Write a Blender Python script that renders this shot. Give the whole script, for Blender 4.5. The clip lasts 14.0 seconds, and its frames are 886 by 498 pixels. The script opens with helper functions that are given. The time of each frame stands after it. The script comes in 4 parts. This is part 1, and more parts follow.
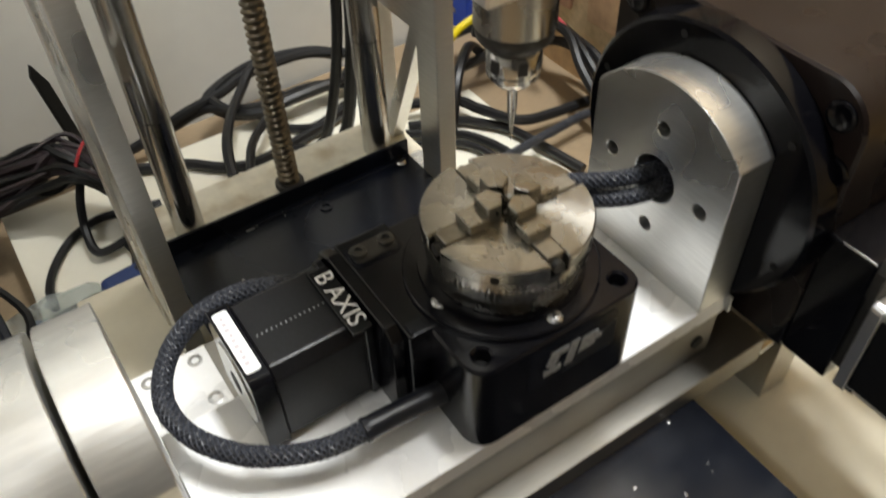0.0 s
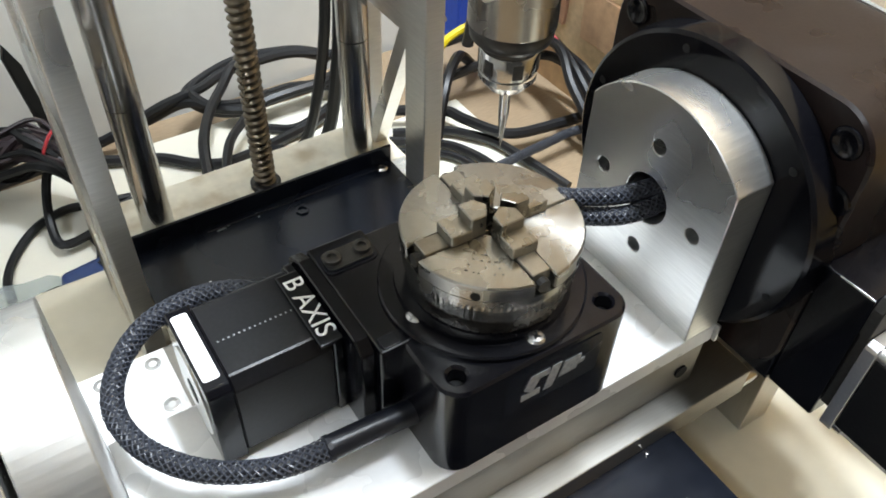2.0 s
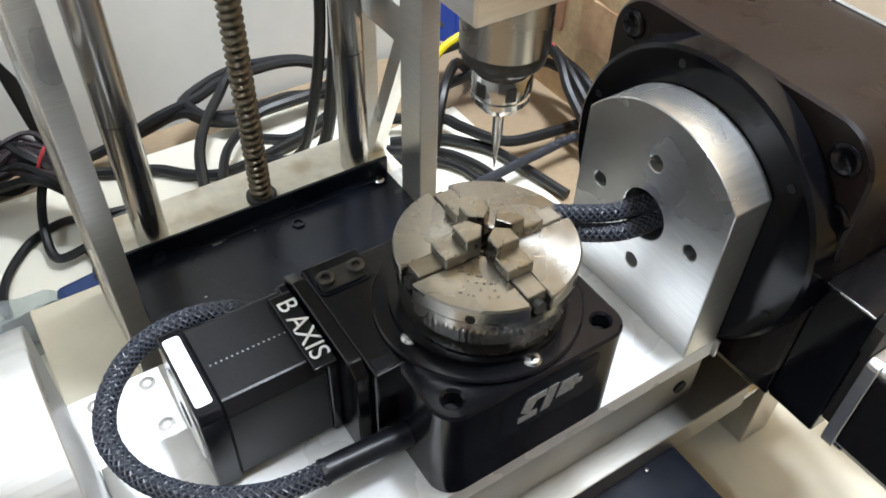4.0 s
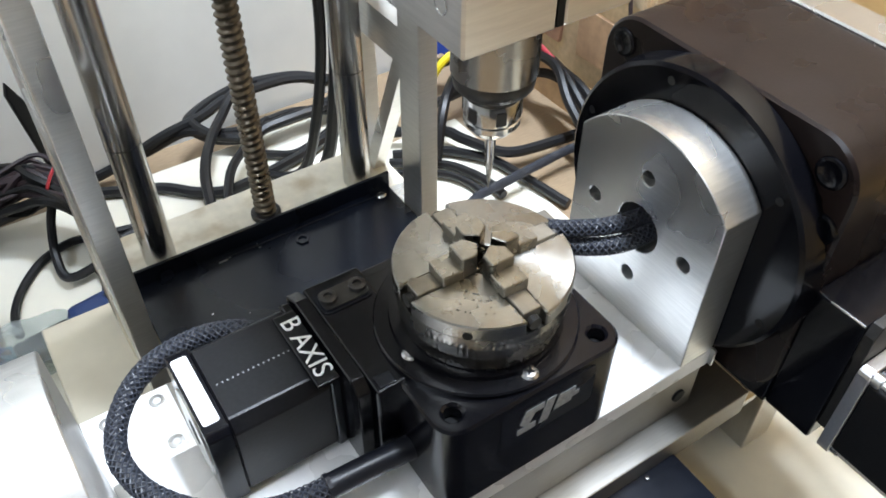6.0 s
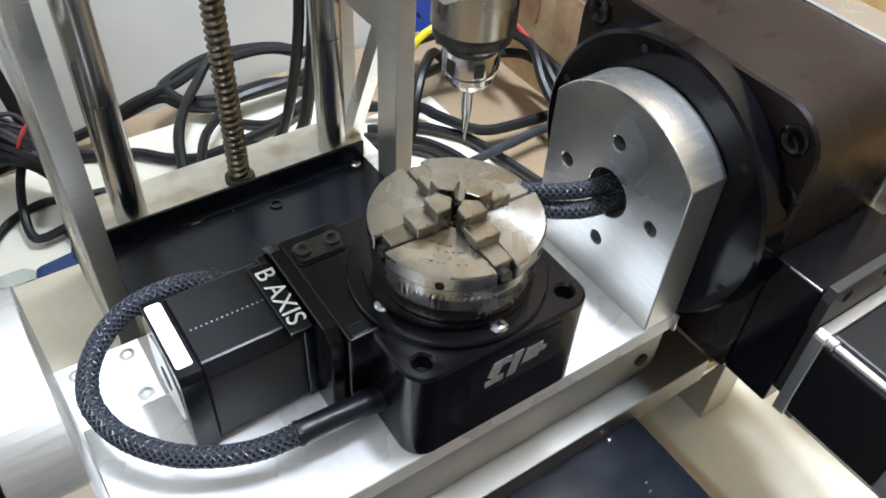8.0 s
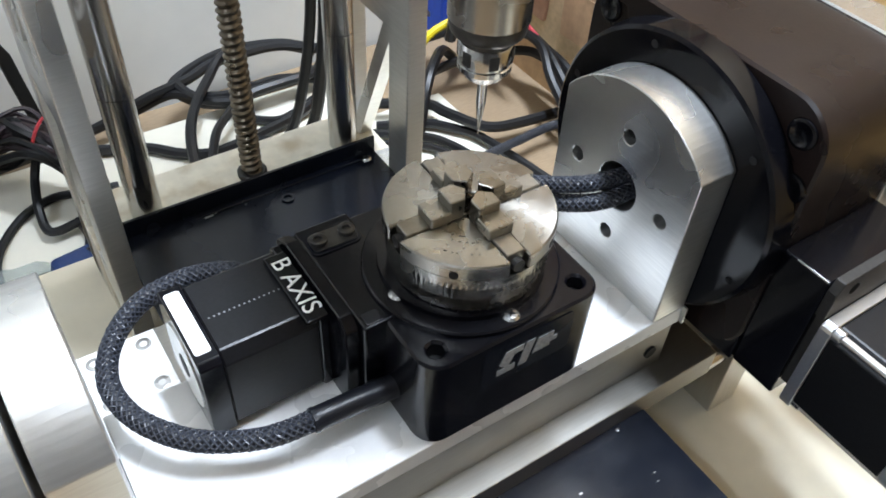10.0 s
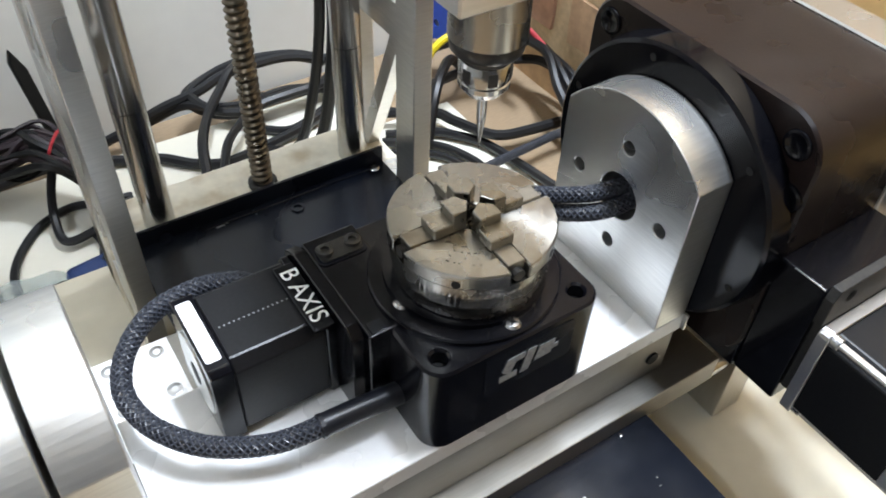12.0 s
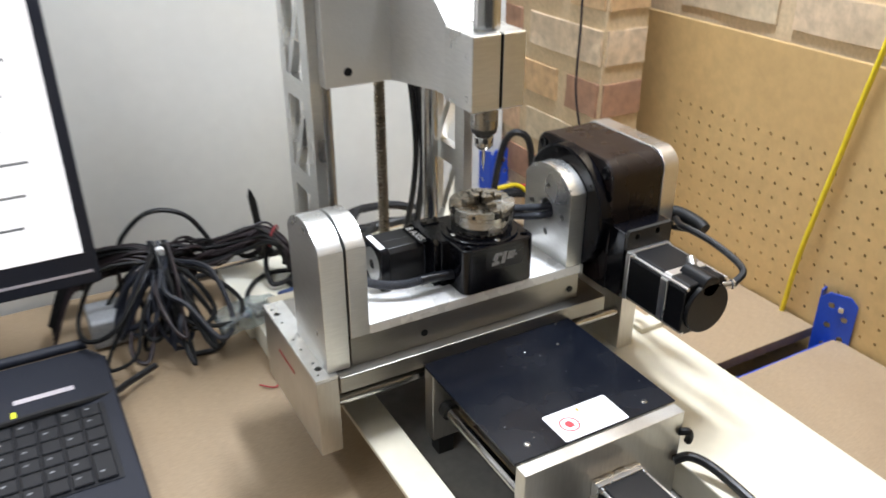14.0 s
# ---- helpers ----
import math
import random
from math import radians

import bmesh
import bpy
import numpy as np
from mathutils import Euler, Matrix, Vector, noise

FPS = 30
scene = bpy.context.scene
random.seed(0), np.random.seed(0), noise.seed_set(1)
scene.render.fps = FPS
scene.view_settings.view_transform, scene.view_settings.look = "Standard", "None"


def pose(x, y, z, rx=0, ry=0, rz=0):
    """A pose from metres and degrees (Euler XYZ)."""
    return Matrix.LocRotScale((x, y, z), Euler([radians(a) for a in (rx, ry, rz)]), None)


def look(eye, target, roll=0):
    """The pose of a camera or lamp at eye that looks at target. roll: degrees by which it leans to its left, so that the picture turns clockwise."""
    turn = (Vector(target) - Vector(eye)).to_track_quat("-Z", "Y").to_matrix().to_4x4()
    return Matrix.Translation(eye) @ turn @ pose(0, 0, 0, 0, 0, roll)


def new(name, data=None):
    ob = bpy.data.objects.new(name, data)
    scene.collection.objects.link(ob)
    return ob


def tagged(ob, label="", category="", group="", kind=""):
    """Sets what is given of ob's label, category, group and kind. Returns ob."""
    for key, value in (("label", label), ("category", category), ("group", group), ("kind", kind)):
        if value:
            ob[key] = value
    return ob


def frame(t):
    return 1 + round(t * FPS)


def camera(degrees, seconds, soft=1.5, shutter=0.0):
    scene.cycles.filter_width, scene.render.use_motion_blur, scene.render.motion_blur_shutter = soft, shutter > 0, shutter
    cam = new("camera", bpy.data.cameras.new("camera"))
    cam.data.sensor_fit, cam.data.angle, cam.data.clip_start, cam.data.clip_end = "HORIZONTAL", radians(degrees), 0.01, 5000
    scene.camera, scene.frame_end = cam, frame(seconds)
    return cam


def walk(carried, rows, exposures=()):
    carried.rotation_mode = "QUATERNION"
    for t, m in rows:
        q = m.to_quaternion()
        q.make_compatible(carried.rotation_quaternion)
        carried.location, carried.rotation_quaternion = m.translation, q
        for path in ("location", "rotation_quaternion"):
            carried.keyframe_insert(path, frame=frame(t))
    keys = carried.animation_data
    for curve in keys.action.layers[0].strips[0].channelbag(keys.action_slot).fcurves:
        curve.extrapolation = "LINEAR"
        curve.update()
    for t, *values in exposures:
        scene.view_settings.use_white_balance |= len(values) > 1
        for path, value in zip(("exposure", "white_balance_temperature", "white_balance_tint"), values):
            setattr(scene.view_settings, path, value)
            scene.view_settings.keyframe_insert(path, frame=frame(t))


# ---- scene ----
cam = camera(56.81, 14.0, soft=1.7, shutter=0.5)
PATH = [
    (0, (-0.1647, -0.2108, 0.3432), (-0.0531, -0.0335, 0.1284), -2.28),
    (0.5, (-0.1569, -0.1992, 0.3499), (-0.0434, -0.0129, 0.1440), -1.04),
    (1, (-0.1484, -0.2017, 0.3352), (-0.0306, -0.0216, 0.1262), 1.09),
    (1.5, (-0.1495, -0.1963, 0.3241), (-0.0291, -0.0216, 0.1120), 2.10),
    (2, (-0.1573, -0.1980, 0.3272), (-0.0371, -0.0224, 0.1157), 2.39),
    (2.5, (-0.1594, -0.1958, 0.3285), (-0.0387, -0.0200, 0.1175), 2.47),
    (3, (-0.1533, -0.1923, 0.3292), (-0.0326, -0.0164, 0.1183), 1.98),
    (3.2, (-0.1516, -0.1923, 0.3281), (-0.0311, -0.0165, 0.1168), 2.05),
    (5.3, (-0.1500, -0.1914, 0.3348), (-0.0307, -0.0150, 0.1235), 1.53),
    (5.5, (-0.1521, -0.1916, 0.3330), (-0.0322, -0.0161, 0.1213), 1.80),
    (6, (-0.1487, -0.1972, 0.3408), (-0.0302, -0.0183, 0.1312), 0.23),
    (6.5, (-0.1545, -0.1991, 0.3436), (-0.0339, -0.0203, 0.1351), 1.58),
    (7, (-0.1562, -0.2074, 0.3450), (-0.0319, -0.0304, 0.1371), 2.30),
    (7.5, (-0.1593, -0.2042, 0.3312), (-0.0328, -0.0354, 0.1178), 4.33),
    (7.7, (-0.1585, -0.2069, 0.3335), (-0.0319, -0.0365, 0.1215), 4.02),
    (9.8, (-0.1678, -0.2148, 0.3371), (-0.0422, -0.0436, 0.1252), 3.88),
    (10, (-0.1665, -0.2139, 0.3366), (-0.0416, -0.0425, 0.1244), 3.88),
    (10.5, (-0.1668, -0.2168, 0.3391), (-0.0421, -0.0450, 0.1271), 3.24),
    (11, (-0.1693, -0.2207, 0.3408), (-0.0430, -0.0485, 0.1301), 3.41),
    (11.5, (-0.1708, -0.2206, 0.3431), (-0.0447, -0.0468, 0.1336), 3.31),
    (12, (-0.1660, -0.2205, 0.3455), (-0.0444, -0.0455, 0.1344), 2.71),
    (12.4, (-0.1808, -0.2562, 0.3763), (-0.0636, -0.0640, 0.1780), -0.47),
    (12.5, (-0.1898, -0.2767, 0.3938), (-0.0715, -0.0787, 0.2020), -1.37),
    (12.6, (-0.2100, -0.3042, 0.4078), (-0.0885, -0.0993, 0.2254), -2.30),
    (12.8, (-0.2551, -0.3613, 0.4275), (-0.1276, -0.1501, 0.2567), -2.29),
    (13, (-0.3350, -0.4216, 0.4357), (-0.1950, -0.2121, 0.2728), -0.18),
    (13.2, (-0.3929, -0.5044, 0.4344), (-0.2533, -0.2929, 0.2739), 1.02),
    (13.5, (-0.4478, -0.6079, 0.4586), (-0.3052, -0.3944, 0.3034), 1.78),
    (13.8, (-0.4740, -0.6804, 0.4801), (-0.3340, -0.4591, 0.3338), 0.70),
    (14, (-0.4685, -0.7559, 0.4889), (-0.3394, -0.5227, 0.3512), -0.04),
]
rows = [(t, look(e, g, r)) for t, e, g, r in PATH]
walk(cam, rows, [(0.0, -0.66, 7800, 11), (0.6, -0.46, 7700, 11), (1.4, -0.05, 6900, 9), (3.0, 0.0, 6800, 10), (6.0, 0.06, 6450, 11), (7.7, 0.04, 6420, 11), (10.3, -0.08, 6400, 11), (11.6, -0.1, 6420, 11), (12.3, 0.0, 6750, 12), (12.9, 0.1, 6850, 13), (13.5, -0.05, 6800, 13), (14.0, -0.1, 6750, 13)])

# ---- light ----
world = bpy.data.worlds.new("world")
scene.world = world
world.use_nodes = True
world.node_tree.nodes["Background"].inputs[0].default_value = (0.9, 0.93, 1.0, 1)
world.node_tree.nodes["Background"].inputs[1].default_value = 0.25


LAMP = (0.88, 1.0, 1.16)


def area_lamp(name, x, y, z, tx, ty, tz, sx, sy, watts, colour=(1, 0.95, 0.88)):
    d = bpy.data.lights.new(name, "AREA")
    d.shape, d.size, d.size_y, d.energy, d.color = "RECTANGLE", sx, sy, watts, colour
    ob = new(name, d)
    ob.matrix_world = look((x, y, z), (tx, ty, tz))
    return ob


# ceiling tube over the machine
area_lamp("overhead_area_light", 0.3, 0.08, 1.6, 0.3, 0.08, 0.0, 0.16, 0.6, 52, LAMP)
# unseen fill lamp, added to brighten the faces turned to -x
area_lamp("overhead_area_light", -1.15, -0.35, 1.6, -1.15, -0.35, 0.0, 0.12, 1.2, 13, LAMP)

# ---- materials ----


def mat(name, colour, rough=0.5, metal=0.0, grain=0.0, scale=200.0, bump=0.0, stretch=(1, 1, 1), dirt=0.0, dscale=8.0, dcolour=(0.1, 0.08, 0.06), coat=0.0, spec=0.5):
    m = bpy.data.materials.new(name)
    m.use_nodes = True
    nt = m.node_tree
    b = nt.nodes["Principled BSDF"]
    b.inputs["Roughness"].default_value = rough
    b.inputs["Metallic"].default_value = metal
    b.inputs["Coat Weight"].default_value = coat
    b.inputs["Specular IOR Level"].default_value = spec
    tc = nt.nodes.new("ShaderNodeTexCoord")
    mp = nt.nodes.new("ShaderNodeMapping")
    mp.inputs["Scale"].default_value = stretch
    nt.links.new(tc.outputs["Object"], mp.inputs["Vector"])
    fine = nt.nodes.new("ShaderNodeTexNoise")
    fine.inputs["Scale"].default_value = scale
    fine.inputs["Detail"].default_value = 6
    nt.links.new(mp.outputs[0], fine.inputs["Vector"])
    broad = nt.nodes.new("ShaderNodeTexNoise")
    broad.inputs["Scale"].default_value = dscale
    broad.inputs["Detail"].default_value = 3
    nt.links.new(tc.outputs["Object"], broad.inputs["Vector"])
    r1 = nt.nodes.new("ShaderNodeMapRange")
    r1.inputs["From Min"].default_value, r1.inputs["From Max"].default_value = 0.3, 0.7
    r1.inputs["To Min"].default_value, r1.inputs["To Max"].default_value = 1 - grain, 1 + grain
    nt.links.new(fine.outputs["Fac"], r1.inputs["Value"])
    mul = nt.nodes.new("ShaderNodeVectorMath")
    mul.operation = "SCALE"
    mul.inputs[0].default_value = colour
    nt.links.new(r1.outputs[0], mul.inputs["Scale"])
    r2 = nt.nodes.new("ShaderNodeMapRange")
    r2.interpolation_type = "SMOOTHSTEP"
    r2.inputs["From Min"].default_value, r2.inputs["From Max"].default_value = 0.45, 0.75
    r2.inputs["To Min"].default_value, r2.inputs["To Max"].default_value = 0, dirt
    nt.links.new(broad.outputs["Fac"], r2.inputs["Value"])
    mix = nt.nodes.new("ShaderNodeMix")
    mix.data_type = "RGBA"
    nt.links.new(r2.outputs[0], mix.inputs["Factor"])
    nt.links.new(mul.outputs[0], mix.inputs["A"])
    mix.inputs["B"].default_value = (*dcolour, 1)
    nt.links.new(mix.outputs["Result"], b.inputs["Base Color"])
    rr = nt.nodes.new("ShaderNodeMapRange")
    rr.interpolation_type = "SMOOTHSTEP"
    rr.inputs["From Min"].default_value, rr.inputs["From Max"].default_value = 0.2, 0.8
    rr.inputs["To Min"].default_value, rr.inputs["To Max"].default_value = max(rough - 0.08, 0.02), min(rough + 0.1, 1)
    nt.links.new(broad.outputs["Fac"], rr.inputs["Value"])
    nt.links.new(rr.outputs[0], b.inputs["Roughness"])
    if bump:
        bp = nt.nodes.new("ShaderNodeBump")
        bp.inputs["Strength"].default_value = bump
        bp.inputs["Distance"].default_value = 0.001
        nt.links.new(fine.outputs["Fac"], bp.inputs["Height"])
        nt.links.new(bp.outputs[0], b.inputs["Normal"])
    return m


ALU = mat("brushed_aluminium", (0.74, 0.74, 0.72), 0.31, 0.92, 0.07, 60, 0.02, (1, 1, 14), 0.03, 14, (0.6, 0.6, 0.58))
ALU_X = mat("milled_aluminium", (0.78, 0.78, 0.76), 0.36, 0.85, 0.06, 60, 0.05, (14, 1, 14), 0.14, 14, (0.52, 0.52, 0.5))
# darker copy of the milled aluminium, front-face shade put into its colour
FRAME_ALU = mat("shaded_milled_aluminium", (0.33, 0.315, 0.285), 0.4, 1.0, 0.05, 60, 0.03, (1, 14, 14), 0.2, 20, (0.3, 0.275, 0.235))
# darker, greyer than ALU, for the end and Y axis blocks
END_ALU = mat("grey_aluminium_block", (0.6, 0.58, 0.54), 0.38, 0.95, 0.05, 60, 0.03, (8, 8, 1), 0.2, 16, (0.44, 0.41, 0.35))
PLATE = mat("satin_anodised_plate", (0.9, 0.9, 0.89), 0.28, 0.12, 0.02, 300, 0.02, (1, 1, 1), 0.06, 20, (0.7, 0.7, 0.7))
STEEL = mat("machined_steel", (0.38, 0.365, 0.335), 0.24, 1.0, 0.05, 400, 0.03, (1, 1, 1), 0.14, 60, (0.3, 0.27, 0.23))


def turned(m):
    """Lathe-turned finish: grooves run round the part's own z axis."""
    nt = m.node_tree
    b = nt.nodes["Principled BSDF"]
    tc = nt.nodes.new("ShaderNodeTexCoord")
    cr_ = nt.nodes.new("ShaderNodeVectorMath")
    cr_.operation = "CROSS_PRODUCT"
    cr_.inputs[0].default_value = (0, 0, 1)
    nt.links.new(tc.outputs["Object"], cr_.inputs[1])
    vt = nt.nodes.new("ShaderNodeVectorTransform")
    vt.vector_type, vt.convert_from, vt.convert_to = "VECTOR", "OBJECT", "WORLD"
    nt.links.new(cr_.outputs[0], vt.inputs[0])
    nt.links.new(vt.outputs[0], b.inputs["Tangent"])
    b.inputs["Anisotropic"].default_value = 0.75
    return m


TURNED = turned(mat("turned_steel", (0.36, 0.347, 0.315), 0.27, 1.0, 0.05, 400, 0.015, (1, 1, 1), 0.12, 60, (0.3, 0.28, 0.25)))
JAW = mat("oiled_jaw_steel", (0.31, 0.29, 0.25), 0.3, 1.0, 0.07, 400, 0.03, (1, 1, 1), 0.22, 70, (0.12, 0.1, 0.08))
CHROME = mat("ground_steel_rod", (0.55, 0.55, 0.54), 0.2, 1.0, 0.03, 300, 0.0)
BLACK = mat("black_anodised", (0.0035, 0.0035, 0.005), 0.16, 0.0, 0.3, 500, 0.02, (1, 1, 1), 0.1, 30, (0.006, 0.006, 0.008), spec=0.32)
GLOSSBLACK = mat("polished_black_anodised", (0.003, 0.003, 0.0042), 0.13, 0.0, 0.2, 500, 0.01, (1, 1, 1), 0.1, 30, (0.005, 0.005, 0.007), spec=0.28)
BLACKSHEET = mat("black_painted_sheet", (0.005, 0.0065, 0.011), 0.24, 0.0, 0.15, 400, 0.015, (1, 1, 1), 0.05, 14, (0.012, 0.016, 0.024), spec=0.36)
HOUSING = mat("brown_black_casting", (0.0115, 0.0068, 0.006), 0.26, 0.0, 0.25, 500, 0.04, (1, 1, 1), 0.15, 25, (0.02, 0.015, 0.014), spec=0.4)
BLACKMAT = mat("black_motor_lamination", (0.005, 0.005, 0.006), 0.36, 0.0, 0.3, 500, 0.06, spec=0.33)
CABLE = mat("black_cable_sheath", (0.006, 0.006, 0.007), 0.42, 0.0, 0.2, 300, 0.05, spec=0.45)
WHITEWALL = mat("painted_white_wall", (0.71, 0.71, 0.67), 0.7, 0.0, 0.02, 40, 0.1, (1, 1, 1), 0.15, 2, (0.55, 0.53, 0.47))
BENCH = mat("pale_board", (0.33, 0.24, 0.15), 0.5, 0.0, 0.12, 90, 0.06, (1, 6, 1), 0.45, 5, (0.24, 0.16, 0.09))
CREAM = mat("cream_painted_plate", (0.68, 0.63, 0.5), 0.4, 0.0, 0.03, 80, 0.05, (1, 1, 1), 0.25, 8, (0.55, 0.46, 0.3))
PEG = mat("hardboard", (0.58, 0.39, 0.17), 0.5, 0.0, 0.08, 60, 0.05, (1, 1, 1), 0.2, 3, (0.42, 0.26, 0.1))
# brown that stands for the shade inside the pegboard holes
PEGBACK = mat("hole_shade_behind_hardboard", (0.17, 0.1, 0.04), 0.8)

# ---- mesh helpers ----


def part(name, bm, material, parent=None, label="", smooth=False):
    me = bpy.data.meshes.new(name)
    bm.normal_update()
    bm.to_mesh(me)
    bm.free()
    me.materials.append(material)
    if smooth:
        for p in me.polygons:
            p.use_smooth = True
        me.set_sharp_from_angle(angle=radians(35))
    ob = new(name, me)
    if parent is not None:
        ob.parent = parent
    return tagged(ob, label)


def thing(name, label, category, group="", kind="", at=(0, 0, 0)):
    ob = new(name)
    ob.empty_display_size = 0.02
    ob.location = at
    return tagged(ob, label, category, group, kind)


def box(x0, x1, y0, y1, z0, z1, bevel=0.0, seg=2, bm=None):
    b = bmesh.new()
    bmesh.ops.create_cube(b, size=1)
    for v in b.verts:
        v.co = Vector(((x0 + x1) / 2 + v.co.x * (x1 - x0), (y0 + y1) / 2 + v.co.y * (y1 - y0), (z0 + z1) / 2 + v.co.z * (z1 - z0)))
    if bevel:
        bmesh.ops.bevel(b, geom=b.edges[:], offset=bevel, segments=seg, profile=0.5, affect="EDGES")
    return join(bm, b)


def join(bm, b):
    if bm is None:
        return b
    me = bpy.data.meshes.new("joined")
    b.to_mesh(me)
    b.free()
    bm.from_mesh(me)
    bpy.data.meshes.remove(me)
    return bm


def frame_of(p0, p1):
    d = (Vector(p1) - Vector(p0))
    return Matrix.Translation(p0) @ d.to_track_quat("Z", "Y").to_matrix().to_4x4(), d.length


def lathe(profile, p0=(0, 0, 0), p1=(0, 0, 1), seg=32, bm=None):
    """Profile rows of (radius, height along p0-p1)."""
    b = bmesh.new()
    m, _ = frame_of(p0, p1)
    rings = []
    for r, h in profile:
        if r < 1e-6:
            rings.append([b.verts.new(m @ Vector((0, 0, h)))])
        else:
            rings.append([b.verts.new(m @ Vector((r * math.cos(2 * math.pi * k / seg), r * math.sin(2 * math.pi * k / seg), h))) for k in range(seg)])
    for a, c in zip(rings, rings[1:]):
        for k in range(seg):
            f = [a[k % len(a)], a[(k + 1) % len(a)], c[(k + 1) % len(c)], c[k % len(c)]]
            f = list(dict.fromkeys(f))
            if len(f) > 2:
                b.faces.new(f)
    return join(bm, b)


def cyl(p0, p1, r, seg=24, chamfer=0.0, bm=None):
    L = (Vector(p1) - Vector(p0)).length
    c = chamfer
    prof = [(0, 0), (r - c, 0), (r, c), (r, L - c), (r - c, L), (0, L)] if c else [(0, 0), (r, 0), (r, L), (0, L)]
    return lathe(prof, p0, p1, seg, bm)


def prism(outline, axis, a, b_, holes=(), bevel=0.0, bm=None):
    """A plate: the 2D outline extruded along axis from a to b_. Outline in the other two axes, in xyz order. Holes: (u, v, r) that go through."""
    b = bmesh.new()

    def put(u, v, w):
        return {"x": (w, u, v), "y": (u, w, v), "z": (u, v, w)}[axis]

    loops = [[(u, v) for u, v in outline]]
    for u, v, r in holes:
        loops.append([(u + r * math.cos(2 * math.pi * k / 24), v + r * math.sin(2 * math.pi * k / 24)) for k in range(24)])
    edges = []
    sides = []
    for lp in loops:
        lo = [b.verts.new(put(u, v, a)) for u, v in lp]
        hi = [b.verts.new(put(u, v, b_)) for u, v in lp]
        n = len(lp)
        edges.append([b.edges.new((lo[k], lo[(k + 1) % n])) for k in range(n)])
        sides.append([b.edges.new((hi[k], hi[(k + 1) % n])) for k in range(n)])
        for k in range(n):
            b.faces.new((lo[k], lo[(k + 1) % n], hi[(k + 1) % n], hi[k]))
    for group in (edges, sides):
        bmesh.ops.triangle_fill(b, use_beauty=True, use_dissolve=False, edges=[e for g in group for e in g])
    bmesh.ops.recalc_face_normals(b, faces=b.faces[:])
    if bevel:
        sharp = [e for e in b.edges if len(e.link_faces) == 2 and e.calc_face_angle(0) > 0.6]
        bmesh.ops.bevel(b, geom=sharp, offset=bevel, segments=1, affect="EDGES")
    return join(bm, b)


def rounded(x0, x1, y0, y1, r, n=6):
    pts = []
    for cx, cy, a0 in ((x1 - r, y1 - r, 0), (x0 + r, y1 - r, 90), (x0 + r, y0 + r, 180), (x1 - r, y0 + r, 270)):
        for k in range(n + 1):
            a = radians(a0 + 90 * k / n)
            pts.append((cx + r * math.cos(a), cy + r * math.sin(a)))
    return pts


def spline(pts, n=8):
    """Catmull-Rom through the points."""
    P = [Vector(p) for p in pts]
    P = [2 * P[0] - P[1]] + P + [2 * P[-1] - P[-2]]
    out = []
    for i in range(1, len(P) - 2):
        for k in range(n):
            t = k / n
            a, b, c, d = P[i - 1 : i + 3]
            out.append(0.5 * (2 * b + (c - a) * t + (2 * a - 5 * b + 4 * c - d) * t * t + (3 * b - a - 3 * c + d) * t**3))
    return out + [P[-2]]


def tube(pts, r, seg=8, bm=None, n=8):
    b = bmesh.new()
    P = spline(pts, n)
    up = Vector((0.13, 0.21, 1))
    rings = []
    for i, p in enumerate(P):
        d = (P[min(i + 1, len(P) - 1)] - P[max(i - 1, 0)]).normalized()
        s = d.cross(up)
        s = (s if s.length > 1e-3 else d.cross(Vector((1, 0, 0)))).normalized()
        up = s.cross(d)
        rings.append([b.verts.new(p + r * (math.cos(2 * math.pi * k / seg) * s + math.sin(2 * math.pi * k / seg) * up)) for k in range(seg)])
    for a, c in zip(rings, rings[1:]):
        for k in range(seg):
            b.faces.new((a[k], a[(k + 1) % seg], c[(k + 1) % seg], c[k]))
    b.faces.new(rings[0][::-1])
    b.faces.new(rings[-1])
    bmesh.ops.recalc_face_normals(b, faces=b.faces[:])
    return join(bm, b)

# ---- more materials ----
MORTAR = mat("sandy_mortar", (0.6, 0.46, 0.29), 0.9, 0.0, 0.12, 150, 0.5, (1, 1, 1), 0.2, 12, (0.36, 0.26, 0.16))
SILVER = mat("bare_silver_plate", (0.8, 0.8, 0.8), 0.28, 1.0, 0.04, 80, 0.03, (1, 8, 8))
DARKSTEEL = mat("black_oxide_steel", (0.05, 0.048, 0.045), 0.4, 0.6, 0.15, 400, 0.05)
ZINC = mat("zinc_screw", (0.6, 0.6, 0.6), 0.25, 1.0, 0.1, 500)
BROWNSCREW = mat("oiled_ball_screw", (0.2, 0.17, 0.13), 0.3, 1.0, 0.15, 200, 0.0, (1, 1, 1), 0.5, 30, (0.1, 0.08, 0.05))
STRAND = mat("braided_sleeve_strand", (0.034, 0.038, 0.05), 0.38, 0.0, 0.3, 600, 0.0)
SHRINK = mat("heat_shrink_tube", (0.009, 0.01, 0.014), 0.4, 0.0, 0.15, 300, 0.1)
WHITE_LABEL = mat("white_paper_label", (0.82, 0.82, 0.82), 0.5, 0.0, 0.03, 200)
GREYPRINT = mat("worn_silver_print", (0.3, 0.31, 0.32), 0.45, 0.0, 0.3, 500)
REDPRINT = mat("red_print", (0.45, 0.04, 0.05), 0.5)
ORANGEPRINT = mat("orange_print", (0.8, 0.28, 0.03), 0.5)
PALEPRINT = mat("pale_grey_print", (0.55, 0.5, 0.52), 0.5)
STONE = mat("stained_cast_base", (0.68, 0.64, 0.53), 0.6, 0.0, 0.1, 90, 0.2, (1, 1, 1), 0.7, 35, (0.42, 0.33, 0.2))
